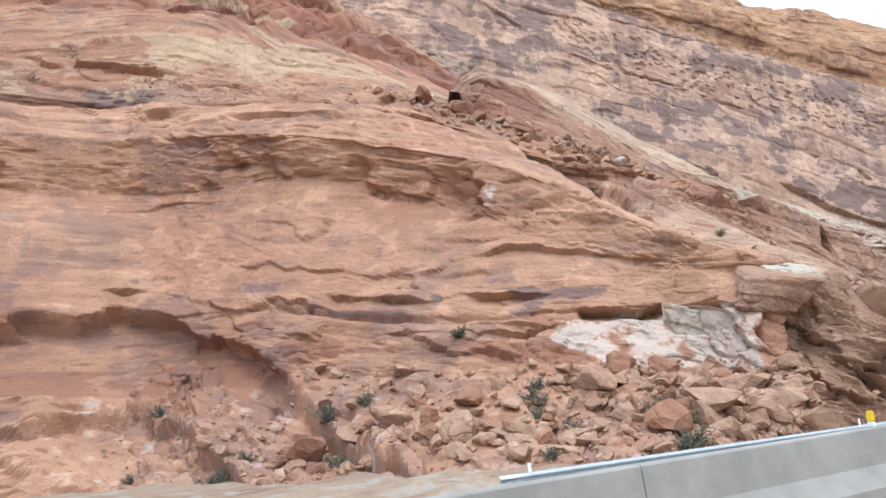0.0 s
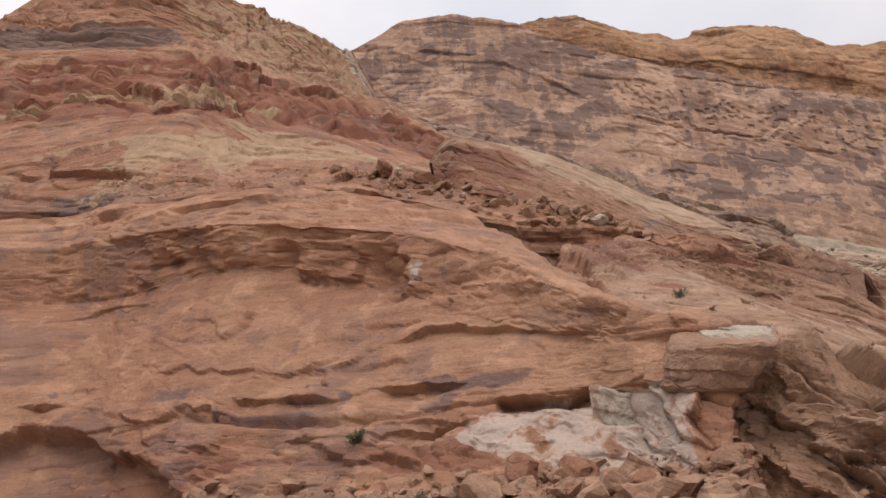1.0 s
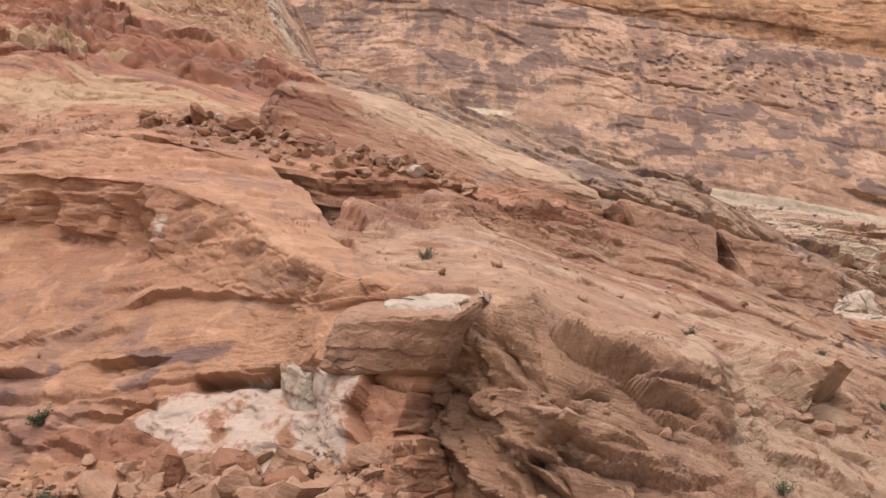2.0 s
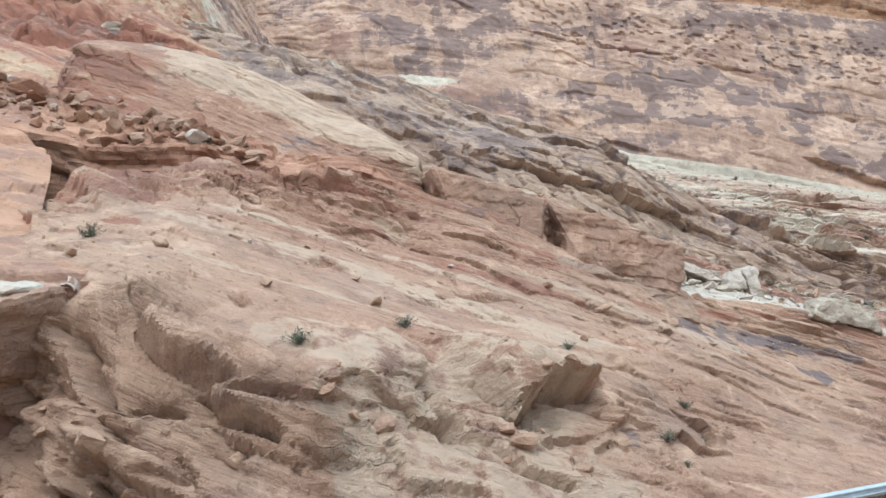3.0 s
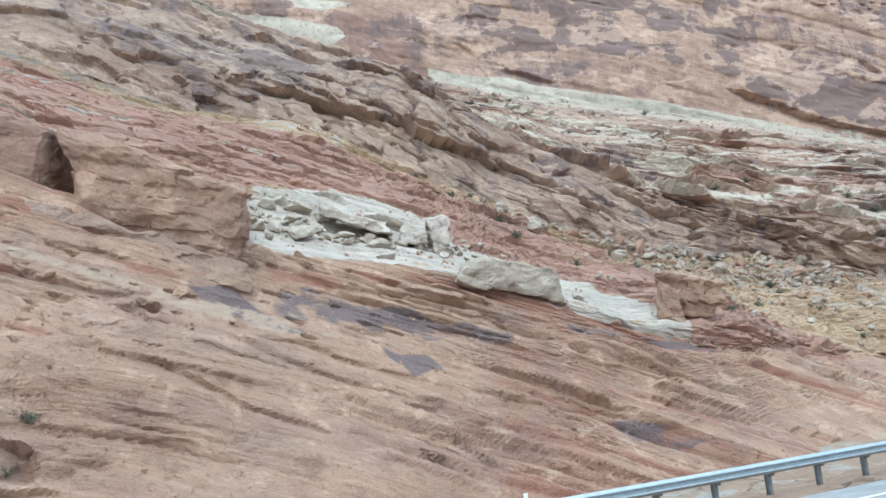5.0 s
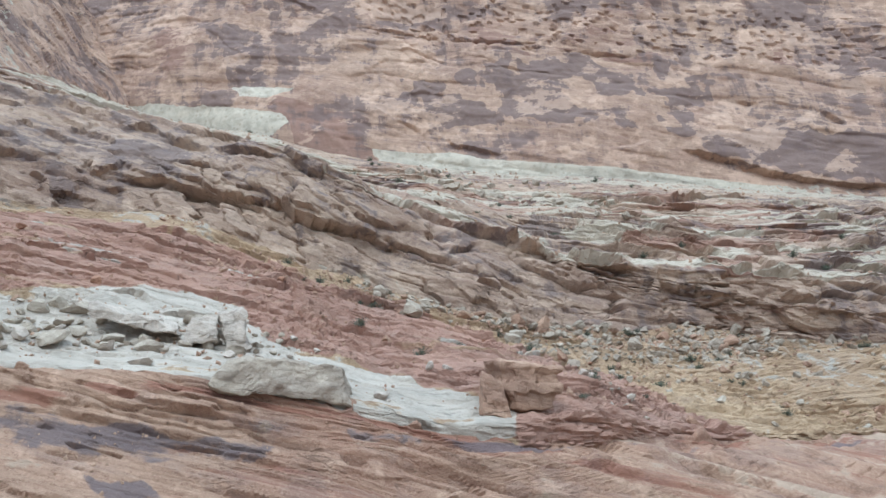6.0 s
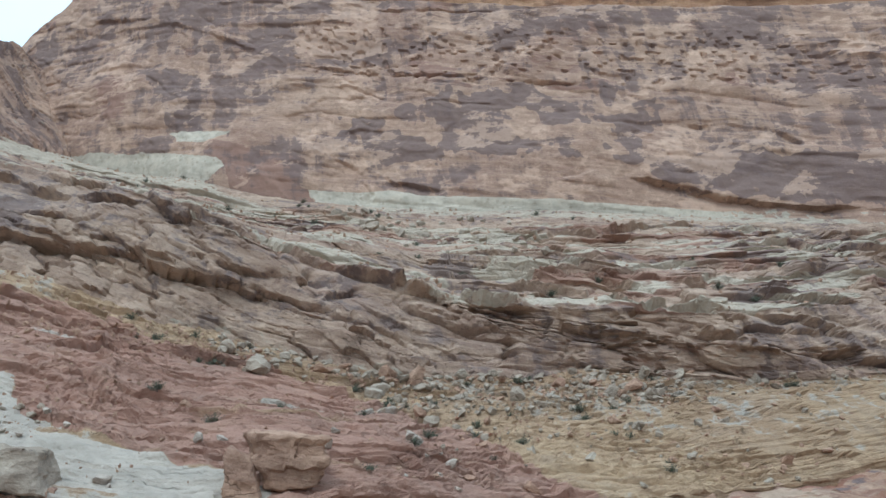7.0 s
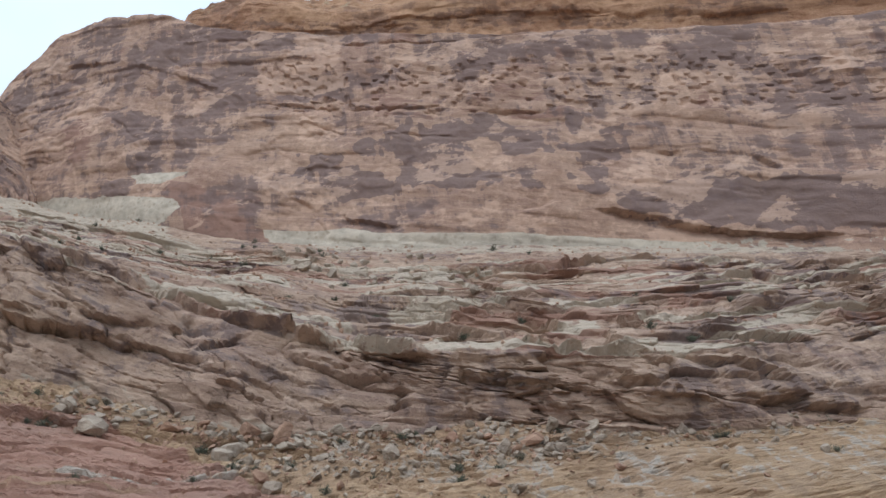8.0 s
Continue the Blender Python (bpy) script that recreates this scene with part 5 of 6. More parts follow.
slate = patch(p, [(232, 113), (245, 111), (259, 113.5), (274, 113), (300, 106), (314, 97), (312, 84), (298, 80), (281, 86), (263, 90), (248, 94), (234, 100)], soft=3.0, ragged=4.0)
varn_dark = (0.62 + 0.4 * np.clip(crossbed, -1, 1)) * slate + 0.6 * patch(p, [(186, 147), (195, 144), (201, 137), (200, 118), (192, 121), (188, 131)], soft=1.5, ragged=2.0) + 0.7 * patch(p, [(300, 81), (318, 79), (343, 75), (420, 60), (560, 52), (560, 40), (420, 48), (350, 57), (325, 63.5), (306, 72)], soft=1.5, ragged=2.0)
redm = 0.85 * gap * (1 - smooth(1.5, 1.8, lev)) + 0.75 * np.exp(-(((x - 176) / 7) ** 2 + ((lev - 1.9) / 0.6) ** 2)) + 0.5 * smooth(0.2, 0.5, -crossbed) * smooth(2.5, 3.0, lev)
sheet("great_wall", p, lev, m_wall, (pale, varn_dark, redm), (a, s), "high sandstone wall with dark varnish streaks over a pale foot band", "cliff")

# rounded cap rocks standing back from the wall's rim
G_BASE = [(209, 222, 168), (229, 207, 160), (248, 198, 152), (262, 190.5, 147), (286, 178, 139), (307, 168, 133), (322, 162, 130), (350, 150, 123), (428, 121, 115), (560, 76, 107)]
G_BULGE = [(209, 222, 178), (228, 207, 174), (247, 197.5, 165), (261, 190.5, 159), (285, 177, 157), (306, 167, 151), (323, 162, 144), (350, 149, 142), (428, 120, 134), (560, 74, 126)]
G_TOP = [(211, 226, 185), (230, 216, 186), (249, 207, 177.5), (263, 201, 173), (287, 187, 175.5), (308, 178, 171.5), (325, 172, 163), (352, 160, 163), (430, 131, 153), (562, 86, 145)]
G_BACK = [(222, 260, 178), (244, 250, 178), (262, 242, 170), (278, 234, 166), (302, 222, 166), (324, 212, 162), (342, 204, 156), (370, 192, 152), (446, 165, 145), (578, 120, 138)]
p, lev, s, a = loft([G_BASE, G_BULGE, G_TOP, G_BACK], 40, 0.4)
p = relax(p, 14)
p = carve(p, s, a, [(7, 22, 0.9), (2.4, 8, 0.5)], 1.3, 151)
x = p[..., 0]
sheet("cap_rock", p, lev, m_cap, (0.35 * smooth(0.9, 1.6, lev), 0.5 * np.exp(-((lev - 0.5) / 0.4) ** 2), 0 * x), (a, s), "rounded orange sandstone domes on the rim of a cliff", "cliff")

# the great tilted slab above the rubble
L_FOOT = [(82, 92, 46), (83, 86, 43), (90, 80, 39), (99, 74, 33.5), (108, 69.5, 28), (115.5, 67.5, 24), (118, 72, 25)]
L_EDGE = [(83, 94, 51), (84.3, 88, 51.6), (92, 85.5, 49.4), (102, 82, 45), (109, 76, 38.6), (115.2, 68.2, 31.6), (117, 72, 31)]
L_BACK = [(86, 100, 54), (87, 96, 56.5), (95, 91, 53.5), (105, 87, 49.3), (112, 80, 42), (117, 70.5, 33.2), (118, 74, 31.5)]
L_DOWN = [(90, 106, 52), (92, 104, 53), (100, 99, 46), (109, 93, 40), (116, 84, 34), (119, 75, 30), (119, 76, 30)]
p, lev, s, a = loft([L_FOOT, L_EDGE, L_BACK, L_DOWN], 46, 0.16)
p = relax(p, 2)
face = 1 - smooth(0.9, 1.05, lev)
p = carve(p, s, a, [(3.2, 20, 0.5), (1.1, 7, 0.2)], 0.3, 171, broken=[(9, 4, 0.35 * face + 0.1), (3, 1.4, 0.15 * face + 0.04)])
x = p[..., 0]
sheet("tilted_slab", p, lev, m_slope, (0.75 * smooth(0.5, 0.85, lev + 0.15 * vnoise(p * 0.25, 9)) * smooth(88, 97, x), 0.35 * face * smooth(97, 104, x), 0.5 * face * (1 - smooth(88, 97, x)) + 0.12 * face), (a, s), "long tilted sandstone slab with a pale upper face", "rock slab")

# ---- ground and road ----
def way(x):
    """How far the driven lane lies to the left of the first line of travel, at x along the road."""
    return -0.0092 + -0.081679 * x + -0.00005588 * x**2 + 0.00000169795 * x**3


def along(x, side):
    """A place on the ground plan: x along the road, side to its left."""
    slope = -0.081679 + -0.00011175 * x + 0.00000509386 * x**2
    n = np.array([-slope, 1.0]) / np.hypot(slope, 1)
    return np.array([x, way(x)]) + side * n


ROAD_Z, RAIL = 0.4, 16.8


def deck(side, x):
    """Height of the roadway: level under the near lanes; the far carriageway sinks along the way."""
    far = -0.55 - 0.0064 * min(max(x, -60), 430)
    wash = np.interp(x, (60, 130), (-2.6, -6.5))
    return np.interp(side, (-400, -14, -6, 5, 8, 15.6, 17.6, 19, 26, 34, 44), (-6, -0.6, ROAD_Z, ROAD_Z, far + 0.25, far, far, far - 0.4, 0.4 * far + 0.6 * wash, wash, wash - 0.4))


xs = np.concatenate([np.linspace(-2500, -60, 14), np.linspace(-50, 420, 236), np.linspace(440, 3000, 14)])
sides = np.concatenate([np.linspace(-2500, -40, 8), np.linspace(-30, 18.4, 30), np.linspace(19, 60, 50), np.linspace(70, 2500, 10)])
g = np.zeros((len(sides), len(xs), 3))
for i, s in enumerate(sides):
    for j, xx in enumerate(xs):
        xc = min(max(xx, -60), 430)
        q = along(xc, s)
        g[i, j] = (q[0] + (xx - xc), q[1], deck(s, xc))
loose = (sides > 19)[:, None] * np.ones(len(xs))[None, :]
g[..., 2] += loose * 0.35 * fbm(g * np.array([0.3, 0.3, 0]), 3, 4) - 0.05
tagged(grid_object("ground", g, m_ground, (0.4 * loose, 0 * loose, 0 * loose)), "sandy desert ground beside the highway", "ground", kind="structure")


def strip_mesh(name, side_a, side_b, lift, material, x0=-60.0, x1=430.0, pieces=None):
    """A strip of the road's surface between two sides."""
    spans = pieces or [(x0, x1)]
    verts, faces = [], []
    for a, b in spans:
        n = max(2, int((b - a) / 4) + 1)
        base = len(verts)
        for xx in np.linspace(a, b, n):
            for s in np.linspace(side_a, side_b, 7 if side_b - side_a > 2 else 2):
                q = along(xx, s)
                verts.append((q[0], q[1], deck(s, xx) + lift))
        m = 7 if side_b - side_a > 2 else 2
        for i in range(n - 1):
            for k in range(m - 1):
                c = base + i * m + k
                faces.append((c, c + m, c + m + 1, c + 1))
    me = bpy.data.meshes.new(name)
    me.from_pydata(verts, [], faces)
    me.materials.append(material)
    return new(name, me)


tagged(strip_mesh("road", -6.0, 5.0, 0.02, m_asphalt), "grey asphalt carriageway of a divided highway", "road", kind="structure")
tagged(strip_mesh("road_far", 7.6, 15.6, 0.02, m_asphalt), "grey asphalt carriageway next to the guardrail", "road", kind="structure")
tagged(strip_mesh("edge_line", 14.0, 14.16, 0.026, m_paint), "solid white edge line painted on asphalt", "road marking", kind="structure")
tagged(strip_mesh("edge_line", 8.3, 8.42, 0.026, m_yellow_paint), "solid yellow edge line painted on asphalt", "road marking", kind="structure")


# ---- small builders ----
def mesh_of(name, bm, material, smooth_shade=False):
    me = bpy.data.meshes.new(name)
    bm.to_mesh(me)
    bm.free()
    if smooth_shade:
        me.polygons.foreach_set("use_smooth", [True] * len(me.polygons))
    me.materials.append(material)
    return me


def part(name, bm, material, parent, label="", smooth_shade=False):
    ob = new(name, mesh_of(name, bm, material, smooth_shade))
    ob.parent = parent
    return tagged(ob, label)


def box(bm, x0, y0, z0, x1, y1, z1, bevel=0.0):
    made = bmesh.ops.create_cube(bm, size=1.0)["verts"]
    bmesh.ops.scale(bm, vec=(x1 - x0, y1 - y0, z1 - z0), verts=made)
    bmesh.ops.translate(bm, vec=((x0 + x1) / 2, (y0 + y1) / 2, (z0 + z1) / 2), verts=made)
    if bevel:
        edges = list({e for v in made for e in v.link_edges})
        bmesh.ops.bevel(bm, geom=edges, offset=bevel, segments=2, affect="EDGES")


# ---- guardrail along the far shoulder ----
RAIL_TOP = 0.79
RAIL_X0, RAIL_X1 = 12.6, 262.0
guardrail = tagged(new("guardrail"), "galvanised steel guardrail with a ribbed beam on steel posts", "guardrail")


def rail_profile():
    """The beam's section: two ribs, 0.31 m high, facing the road."""
    pts = []
    for k in range(17):
        t = k / 16
        z = -0.31 * t
        y = -0.041 * (1 - math.cos(4 * math.pi * t)) / 2 * 2
        pts.append((y, z))
    return pts


prof = rail_profile()
bm = bmesh.new()
rings = []
nn = 260
for i in range(nn):
    xx = RAIL_X0 + (RAIL_X1 - RAIL_X0) * i / (nn - 1)
    top = deck(RAIL, xx) + RAIL_TOP
    ring = [bm.verts.new((*along(xx, RAIL + y), top + z)) for y, z in prof]
    ring += [bm.verts.new((*along(xx, RAIL + y + 0.004), top + z)) for y, z in reversed(prof)]
    rings.append(ring)
for a, b in zip(rings, rings[1:]):
    for k in range(len(a)):
        bm.faces.new((a[k], b[k], b[(k + 1) % len(a)], a[(k + 1) % len(a)]))
bm.faces.new(rings[0])
bm.faces.new(list(reversed(rings[-1])))
part("beam", bm, m_steel, guardrail, "ribbed galvanised beam", True)

bm = bmesh.new()
box(bm, -0.05, 0.12, -0.6, 0.05, 0.132, 0.72)
box(bm, -0.05, 0.26, -0.6, 0.05, 0.272, 0.72)
box(bm, -0.006, 0.132, -0.6, 0.006, 0.26, 0.72)
post_mesh = mesh_of("post", bm, m_post)
bm = bmesh.new()
box(bm, -0.075, 0.01, 0.42, 0.075, 0.118, 0.76, 0.008)
blockout_mesh = mesh_of("blockout", bm, m_twig)
bm = bmesh.new()
box(bm, -0.055, 0.0, 0.62, 0.055, 0.012, 1.02, 0.004)
delineator_mesh = mesh_of("delineator", bm, m_marker)
n_posts = int((RAIL_X1 - RAIL_X0) / 1.905)
for i in range(n_posts + 1):
    xx = RAIL_X0 + 1.0 + 1.905 * i
    q, q2 = along(xx, RAIL), along(xx + 0.1, RAIL)
    m = pose(q[0], q[1], deck(RAIL, xx), 0, 0, math.degrees(math.atan2(q2[1] - q[1], q2[0] - q[0])))
    for name, mesh in (("post", post_mesh), ("blockout", blockout_mesh)) + ((("delineator", delineator_mesh),) if i % 8 == 0 else ()):
        ob = new(name, mesh)
        ob.parent = guardrail
        ob.matrix_basis = m

# ---- yellow delineators in the median ----
def median_marker():
    ob = tagged(new("median_delineator"), "yellow flexible delineator on a white base in the median", "delineator", "median delineators")
    bm = bmesh.new()
    box(bm, -0.055, -0.02, 0.0, 0.055, 0.02, 0.72, 0.01)
    part("base", bm, m_marker, ob, "white plastic base")
    bm = bmesh.new()
    box(bm, -0.075, -0.026, 0.7, 0.075, 0.026, 1.0, 0.012)
    part("head", bm, m_yellow, ob, "bright yellow head")
    return ob


# ---- concrete barrier between the carriageways ----
BAR_SIDE, BAR_TOP = 6.4, 0.81
m_concrete = plain("weathered_concrete", (0.27, 0.255, 0.23), 0.9, 0.0, 0.16, 1.2, 0.25)
barrier = tagged(new("concrete_barrier"), "weathered pale grey concrete barrier along the median", "road barrier")
section = [(-0.30, -0.1), (-0.30, 0.075), (-0.125, 0.33), (-0.085, 0.79), (-0.065, 0.81), (0.065, 0.81), (0.085, 0.79), (0.125, 0.33), (0.30, 0.075), (0.30, -0.1)]
for k in range(12):
    x0 = -30 + 6.1 * k
    bm = bmesh.new()
    ends = []
    for xx in np.linspace(x0 + 0.008, x0 + 6.092, 5):
        ends.append([bm.verts.new((*along(xx, BAR_SIDE + y), ROAD_Z + z)) for y, z in section])
    for r1, r2 in zip(ends, ends[1:]):
        for i in range(len(section)):
            bm.faces.new((r1[i], r2[i], r2[(i + 1) % len(section)], r1[(i + 1) % len(section)]))
    bm.faces.new(ends[0])
    bm.faces.new(list(reversed(ends[-1])))
    bmesh.ops.recalc_face_normals(bm, faces=bm.faces)
    part("segment", bm, m_concrete, barrier)

first = median_marker()
q = along(115.6, 6.0)
first.matrix_basis = pose(q[0], q[1], deck(6.0, 115.6), 0, 0, 55)
reflector = tagged(new("barrier_reflector"), "small yellow reflector on a white foot on a concrete barrier", "reflector")
bm = bmesh.new()
box(bm, -0.06, -0.03, 0.0, 0.06, 0.03, 0.07, 0.012)
part("foot", bm, m_marker, reflector, "white plastic foot")
bm = bmesh.new()
box(bm, -0.065, -0.02, 0.07, 0.065, 0.02, 0.22, 0.015)
part("head", bm, m_yellow, reflector, "bright yellow head")
q = along(11.25, BAR_SIDE)
reflector.matrix_basis = pose(q[0], q[1], ROAD_Z + BAR_TOP, 0, 0, 70)

# ---- blocks of rock: slabs, fins and boulders ----
def hexa(name, low, high, cells, material, seed, lump=0.35, masks=(0.0, 0.0, 0.0), facet=0.3, hollow=0.0):
    """A block between four lower and four upper corners (front left, front right, back right, back left), with broken, worn sides."""
    low, high = np.array(low, float), np.array(high, float)
    corner = lambda u, v, w: ((1 - v) * ((1 - u) * low[0] + u * low[1]) + v * ((1 - u) * low[3] + u * low[2])) * (1 - w) + ((1 - v) * ((1 - u) * high[0] + u * high[1]) + v * ((1 - u) * high[3] + u * high[2])) * w
    nx, ny, nz = cells
    bm = bmesh.new()
    index = {}
    def vert(i, j, k):
        if (i, j, k) not in index:
            c = corner(i / nx, j / ny, k / nz)
            index[(i, j, k)] = bm.verts.new(c)
        return index[(i, j, k)]
    for i in range(nx):
        for k in range(nz):
            bm.faces.new((vert(i, 0, k), vert(i + 1, 0, k), vert(i + 1, 0, k + 1), vert(i, 0, k + 1)))
            bm.faces.new((vert(i, ny, k), vert(i, ny, k + 1), vert(i + 1, ny, k + 1), vert(i + 1, ny, k)))
    for j in range(ny):
        for k in range(nz):
            bm.faces.new((vert(0, j, k), vert(0, j, k + 1), vert(0, j + 1, k + 1), vert(0, j + 1, k)))
            bm.faces.new((vert(nx, j, k), vert(nx, j + 1, k), vert(nx, j + 1, k + 1), vert(nx, j, k + 1)))
    for i in range(nx):
        for j in range(ny):
            bm.faces.new((vert(i, j, nz), vert(i + 1, j, nz), vert(i + 1, j + 1, nz), vert(i, j + 1, nz)))
            bm.faces.new((vert(i, j, 0), vert(i, j + 1, 0), vert(i + 1, j + 1, 0), vert(i + 1, j, 0)))
    me = mesh_of(name, bm, material)
    n = len(me.vertices)
    co = np.zeros(n * 3, np.float32)
    me.vertices.foreach_get("co", co)
    co = co.reshape(-1, 3).astype(float)
    keys = np.array(list(index.keys()), float) / np.array([nx, ny, nz])
    centre = co.mean(0)
    # worn corners and edges
    e = np.abs(keys * 2 - 1)
    rim = np.sort(e, axis=1)
    worn = smooth(0.8, 1.0, rim[:, 1])
    co = co + (centre - co) * (0.05 * worn + 0.05 * smooth(0.8, 1.0, rim[:, 0]))[:, None]
    for axis in range(3):
        co[:, axis] += lump * fbm(co * (0.16 / max(lump, 0.15)), 3, seed + 5 * axis) + 0.25 * lump * fbm(co * 1.3, 2, seed + 50 + axis)
    scoop = hollow * smooth(0.62, 0.35, keys[:, 2] + 0.25 * np.abs(keys[:, 0] - 0.4)) * smooth(0.5, 0.05, keys[:, 1])
    co += np.array([0.1, 0.95, 0.3]) * scoop[:, None]
    s, a = co @ np.array([0.1, -0.3, 0.95]), co @ np.array([0.95, 0.2, -0.1])
    d1, c1 = courses(s, a, 1.1, 4.0, seed + 70)
    co += ((co - centre) / np.maximum(np.linalg.norm(co - centre, axis=1, keepdims=True), 0.1)) * (facet * (d1 - 0.4 * c1))[:, None]
    me.vertices.foreach_set("co", co.reshape(-1).astype(np.float32))
    attr = me.color_attributes.new("beds", "FLOAT_COLOR", "POINT")
    attr.data.foreach_set("color", np.tile(np.array([*masks, 1.0], np.float32), n))
    me.update()
    return me


def block(name, low, high, cells, material, seed, label, category="rock", lump=0.35, masks=(0.0, 0.0, 0.0), facet=0.3, group="", hollow=0.0):
    ob = new(name, hexa(name, low, high, cells, material, seed, lump, masks, facet, hollow))
    return tagged(ob, label, category, group)


m_slab = rock("slab_sandstone", (0.405, 0.275, 0.195), (0.33, 0.205, 0.145), (0.56, 0.50, 0.42), (0.16, 0.125, 0.12), (0.29, 0.145, 0.10), streak=0.3, stain=0.15, strata=False, patch=0.2, patch_size=0.1)
m_fin = rock("fin_sandstone", (0.40, 0.258, 0.182), (0.31, 0.18, 0.125), (0.50, 0.40, 0.31), (0.17, 0.125, 0.115), (0.29, 0.145, 0.10), streak=0.3, stain=0.1, strata=False, patch=0.15, patch_size=0.1, blocky=0.3)

# the fin in two pieces with a dark gap between them
block("rock_fin", [(115.4, 62.6, 24.6), (124.4, 60.4, 19.6), (128, 66, 19), (117, 69, 24)], [(114.4, 63, 29.3), (125.9, 60.3, 25.2), (128, 66, 25.4), (116, 69, 30)], (44, 20, 22), m_fin, 311, "upright fin of red-brown sandstone on a sloping ledge", "rock", lump=0.14, facet=0.12)
block("rock_fin", [(127.4, 60, 17.5), (138.6, 57.6, 12.4), (141, 64, 13), (128.5, 67, 18)], [(126.2, 60.2, 25.2), (140.2, 56.4, 19.4), (141.5, 64, 20.4), (130, 67, 26)], (70, 28, 40), m_fin, 321, "large block of red-brown sandstone with an undercut end", "rock", lump=0.5, facet=0.3)
block("rock_ledge", [(117, 58.6, 17.6), (139.5, 56.2, 10.6), (141, 62, 11), (119, 64, 18)], [(117.5, 59.4, 21.6), (139.8, 56.6, 13.0), (141, 62, 13.5), (119, 64, 22)], (70, 16, 12), m_slab, 331, "pitted sandstone ledge under an upright fin", "rock", lump=0.35, masks=(0.3, 0, 0.1), facet=0.6)
# the prow over the recess
block("rock_prow", [(68.3, 42, 8.3), (74, 39.7, 7.5), (79, 43, 8), (74, 47, 9)], [(69.4, 41.2, 11.5), (75.2, 36.2, 10.4), (80, 40, 12.6), (75, 46, 14.2)], (44, 34, 22), m_fin, 341, "overhanging prow of orange sandstone with a pale upper bed", "rock", lump=0.14, facet=0.16)
block("rock_slab", [(72.2, 40.0, 11.3), (76, 37.2, 10.8), (78.5, 40, 12), (75, 44, 13.2)], [(72.5, 40.2, 12.1), (76.1, 37.4, 11.5), (78.5, 40, 12.7), (75, 44, 13.7)], (34, 24, 8), m_slab, 346, "thin pale slab on an overhanging sandstone prow", "rock slab", lump=0.2, masks=(0.6, 0, 0), facet=0.3)
block("rock_slab", [(69.5, 50.4, 5.4), (70.1, 46.8, 4.8), (73, 47.5, 5.2), (72.5, 51, 5.8)], [(69.3, 50.6, 10.1), (69.8, 47.2, 8.8), (73, 47.5, 9), (72.5, 51, 10.2)], (26, 16, 30), m_slab, 349, "cracked pale sandstone slab in a cliff scar", "rock slab", lump=0.15, masks=(0.62, 0, 0), facet=0.55)
# white rocks on the white ledge
block("white_boulder", [(157.8, 56.8, 10.9), (169.3, 56.6, 8.3), (170.3, 60.1, 8.7), (159.3, 60.6, 11.5)], [(160.3, 57, 13.1), (168.8, 56.8, 11.5), (169.6, 59.6, 11.7), (160.8, 60.2, 13.7)], (40, 16, 14), m_talus, 361, "long grey-tan sandstone boulder lying on a white ledge", "boulder", lump=0.4, facet=0.15, group="boulders on the white ledge")
block("white_boulder", [(158.1, 68.2, 16.6), (160.7, 68, 16), (161, 70.4, 16.3), (158.4, 70.6, 16.9)], [(158.6, 68.6, 18.9), (161.1, 68.4, 19.2), (161.1, 70, 19.3), (158.6, 70, 18.9)], (14, 12, 12), m_white, 371, "pale rounded boulder standing on a white ledge", "boulder", lump=0.45, facet=0.15, group="boulders on the white ledge")
block("white_boulder", [(161.6, 68, 15.6), (163.8, 67.8, 15.2), (164.2, 70.2, 15.5), (162, 70.4, 15.9)], [(161.1, 68.4, 19.5), (163.4, 68.2, 19.7), (163.6, 69.8, 19.7), (161.4, 69.8, 19.5)], (14, 12, 16), m_white, 381, "tall pale boulder leaning beside another one", "boulder", lump=0.45, facet=0.15, group="boulders on the white ledge")
block("white_slab", [(150, 69.2, 20), (157.5, 68.4, 17.2), (158.3, 71.6, 17.8), (150.7, 72.6, 20.8)], [(150.3, 69.4, 21.2), (157.1, 68.6, 18.4), (157.7, 71.4, 19.0), (151.1, 72.2, 21.8)], (34, 14, 9), m_white, 391, "flat pale sandstone slab on a white ledge", "rock slab", lump=0.35, facet=0.3)
block("red_block", [(170.2, 99, 30.0), (175.8, 98.4, 28.2), (176.4, 102, 29.2), (171, 102.5, 31)], [(170.6, 99.2, 33.2), (176.2, 98.8, 31.4), (176.4, 102, 32), (171, 102.5, 33.8)], (26, 14, 14), m_fin, 395, "square red-brown sandstone block on sloping red beds", "rock", lump=0.2, masks=(0, 0, 0.45), facet=0.3)
# the overhanging block and its neighbours
block("perched_block", [(184.2, 57.9, 6.6), (188.0, 57.8, 6.2), (188.2, 60.6, 6.8), (184.6, 60.8, 7.2)], [(182.8, 57.4, 10.9), (189.6, 57.2, 9.2), (189.4, 61, 9.6), (183.2, 61.2, 11.3)], (34, 18, 16), m_block, 401, "tan sandstone block with an overhanging flat top", "rock", lump=0.45, facet=0.4)
block("perched_block", [(180.8, 57.4, 6.2), (183.6, 57.2, 5.4), (184, 58.8, 6), (181.2, 59, 6.6)], [(181.6, 57.6, 10), (183.2, 57.4, 9.0), (183.6, 58.6, 9.2), (182, 58.8, 10.2)], (14, 10, 10), m_block, 411, "tan sandstone slab leaning against a perched block", "rock", lump=0.15, facet=0.15)


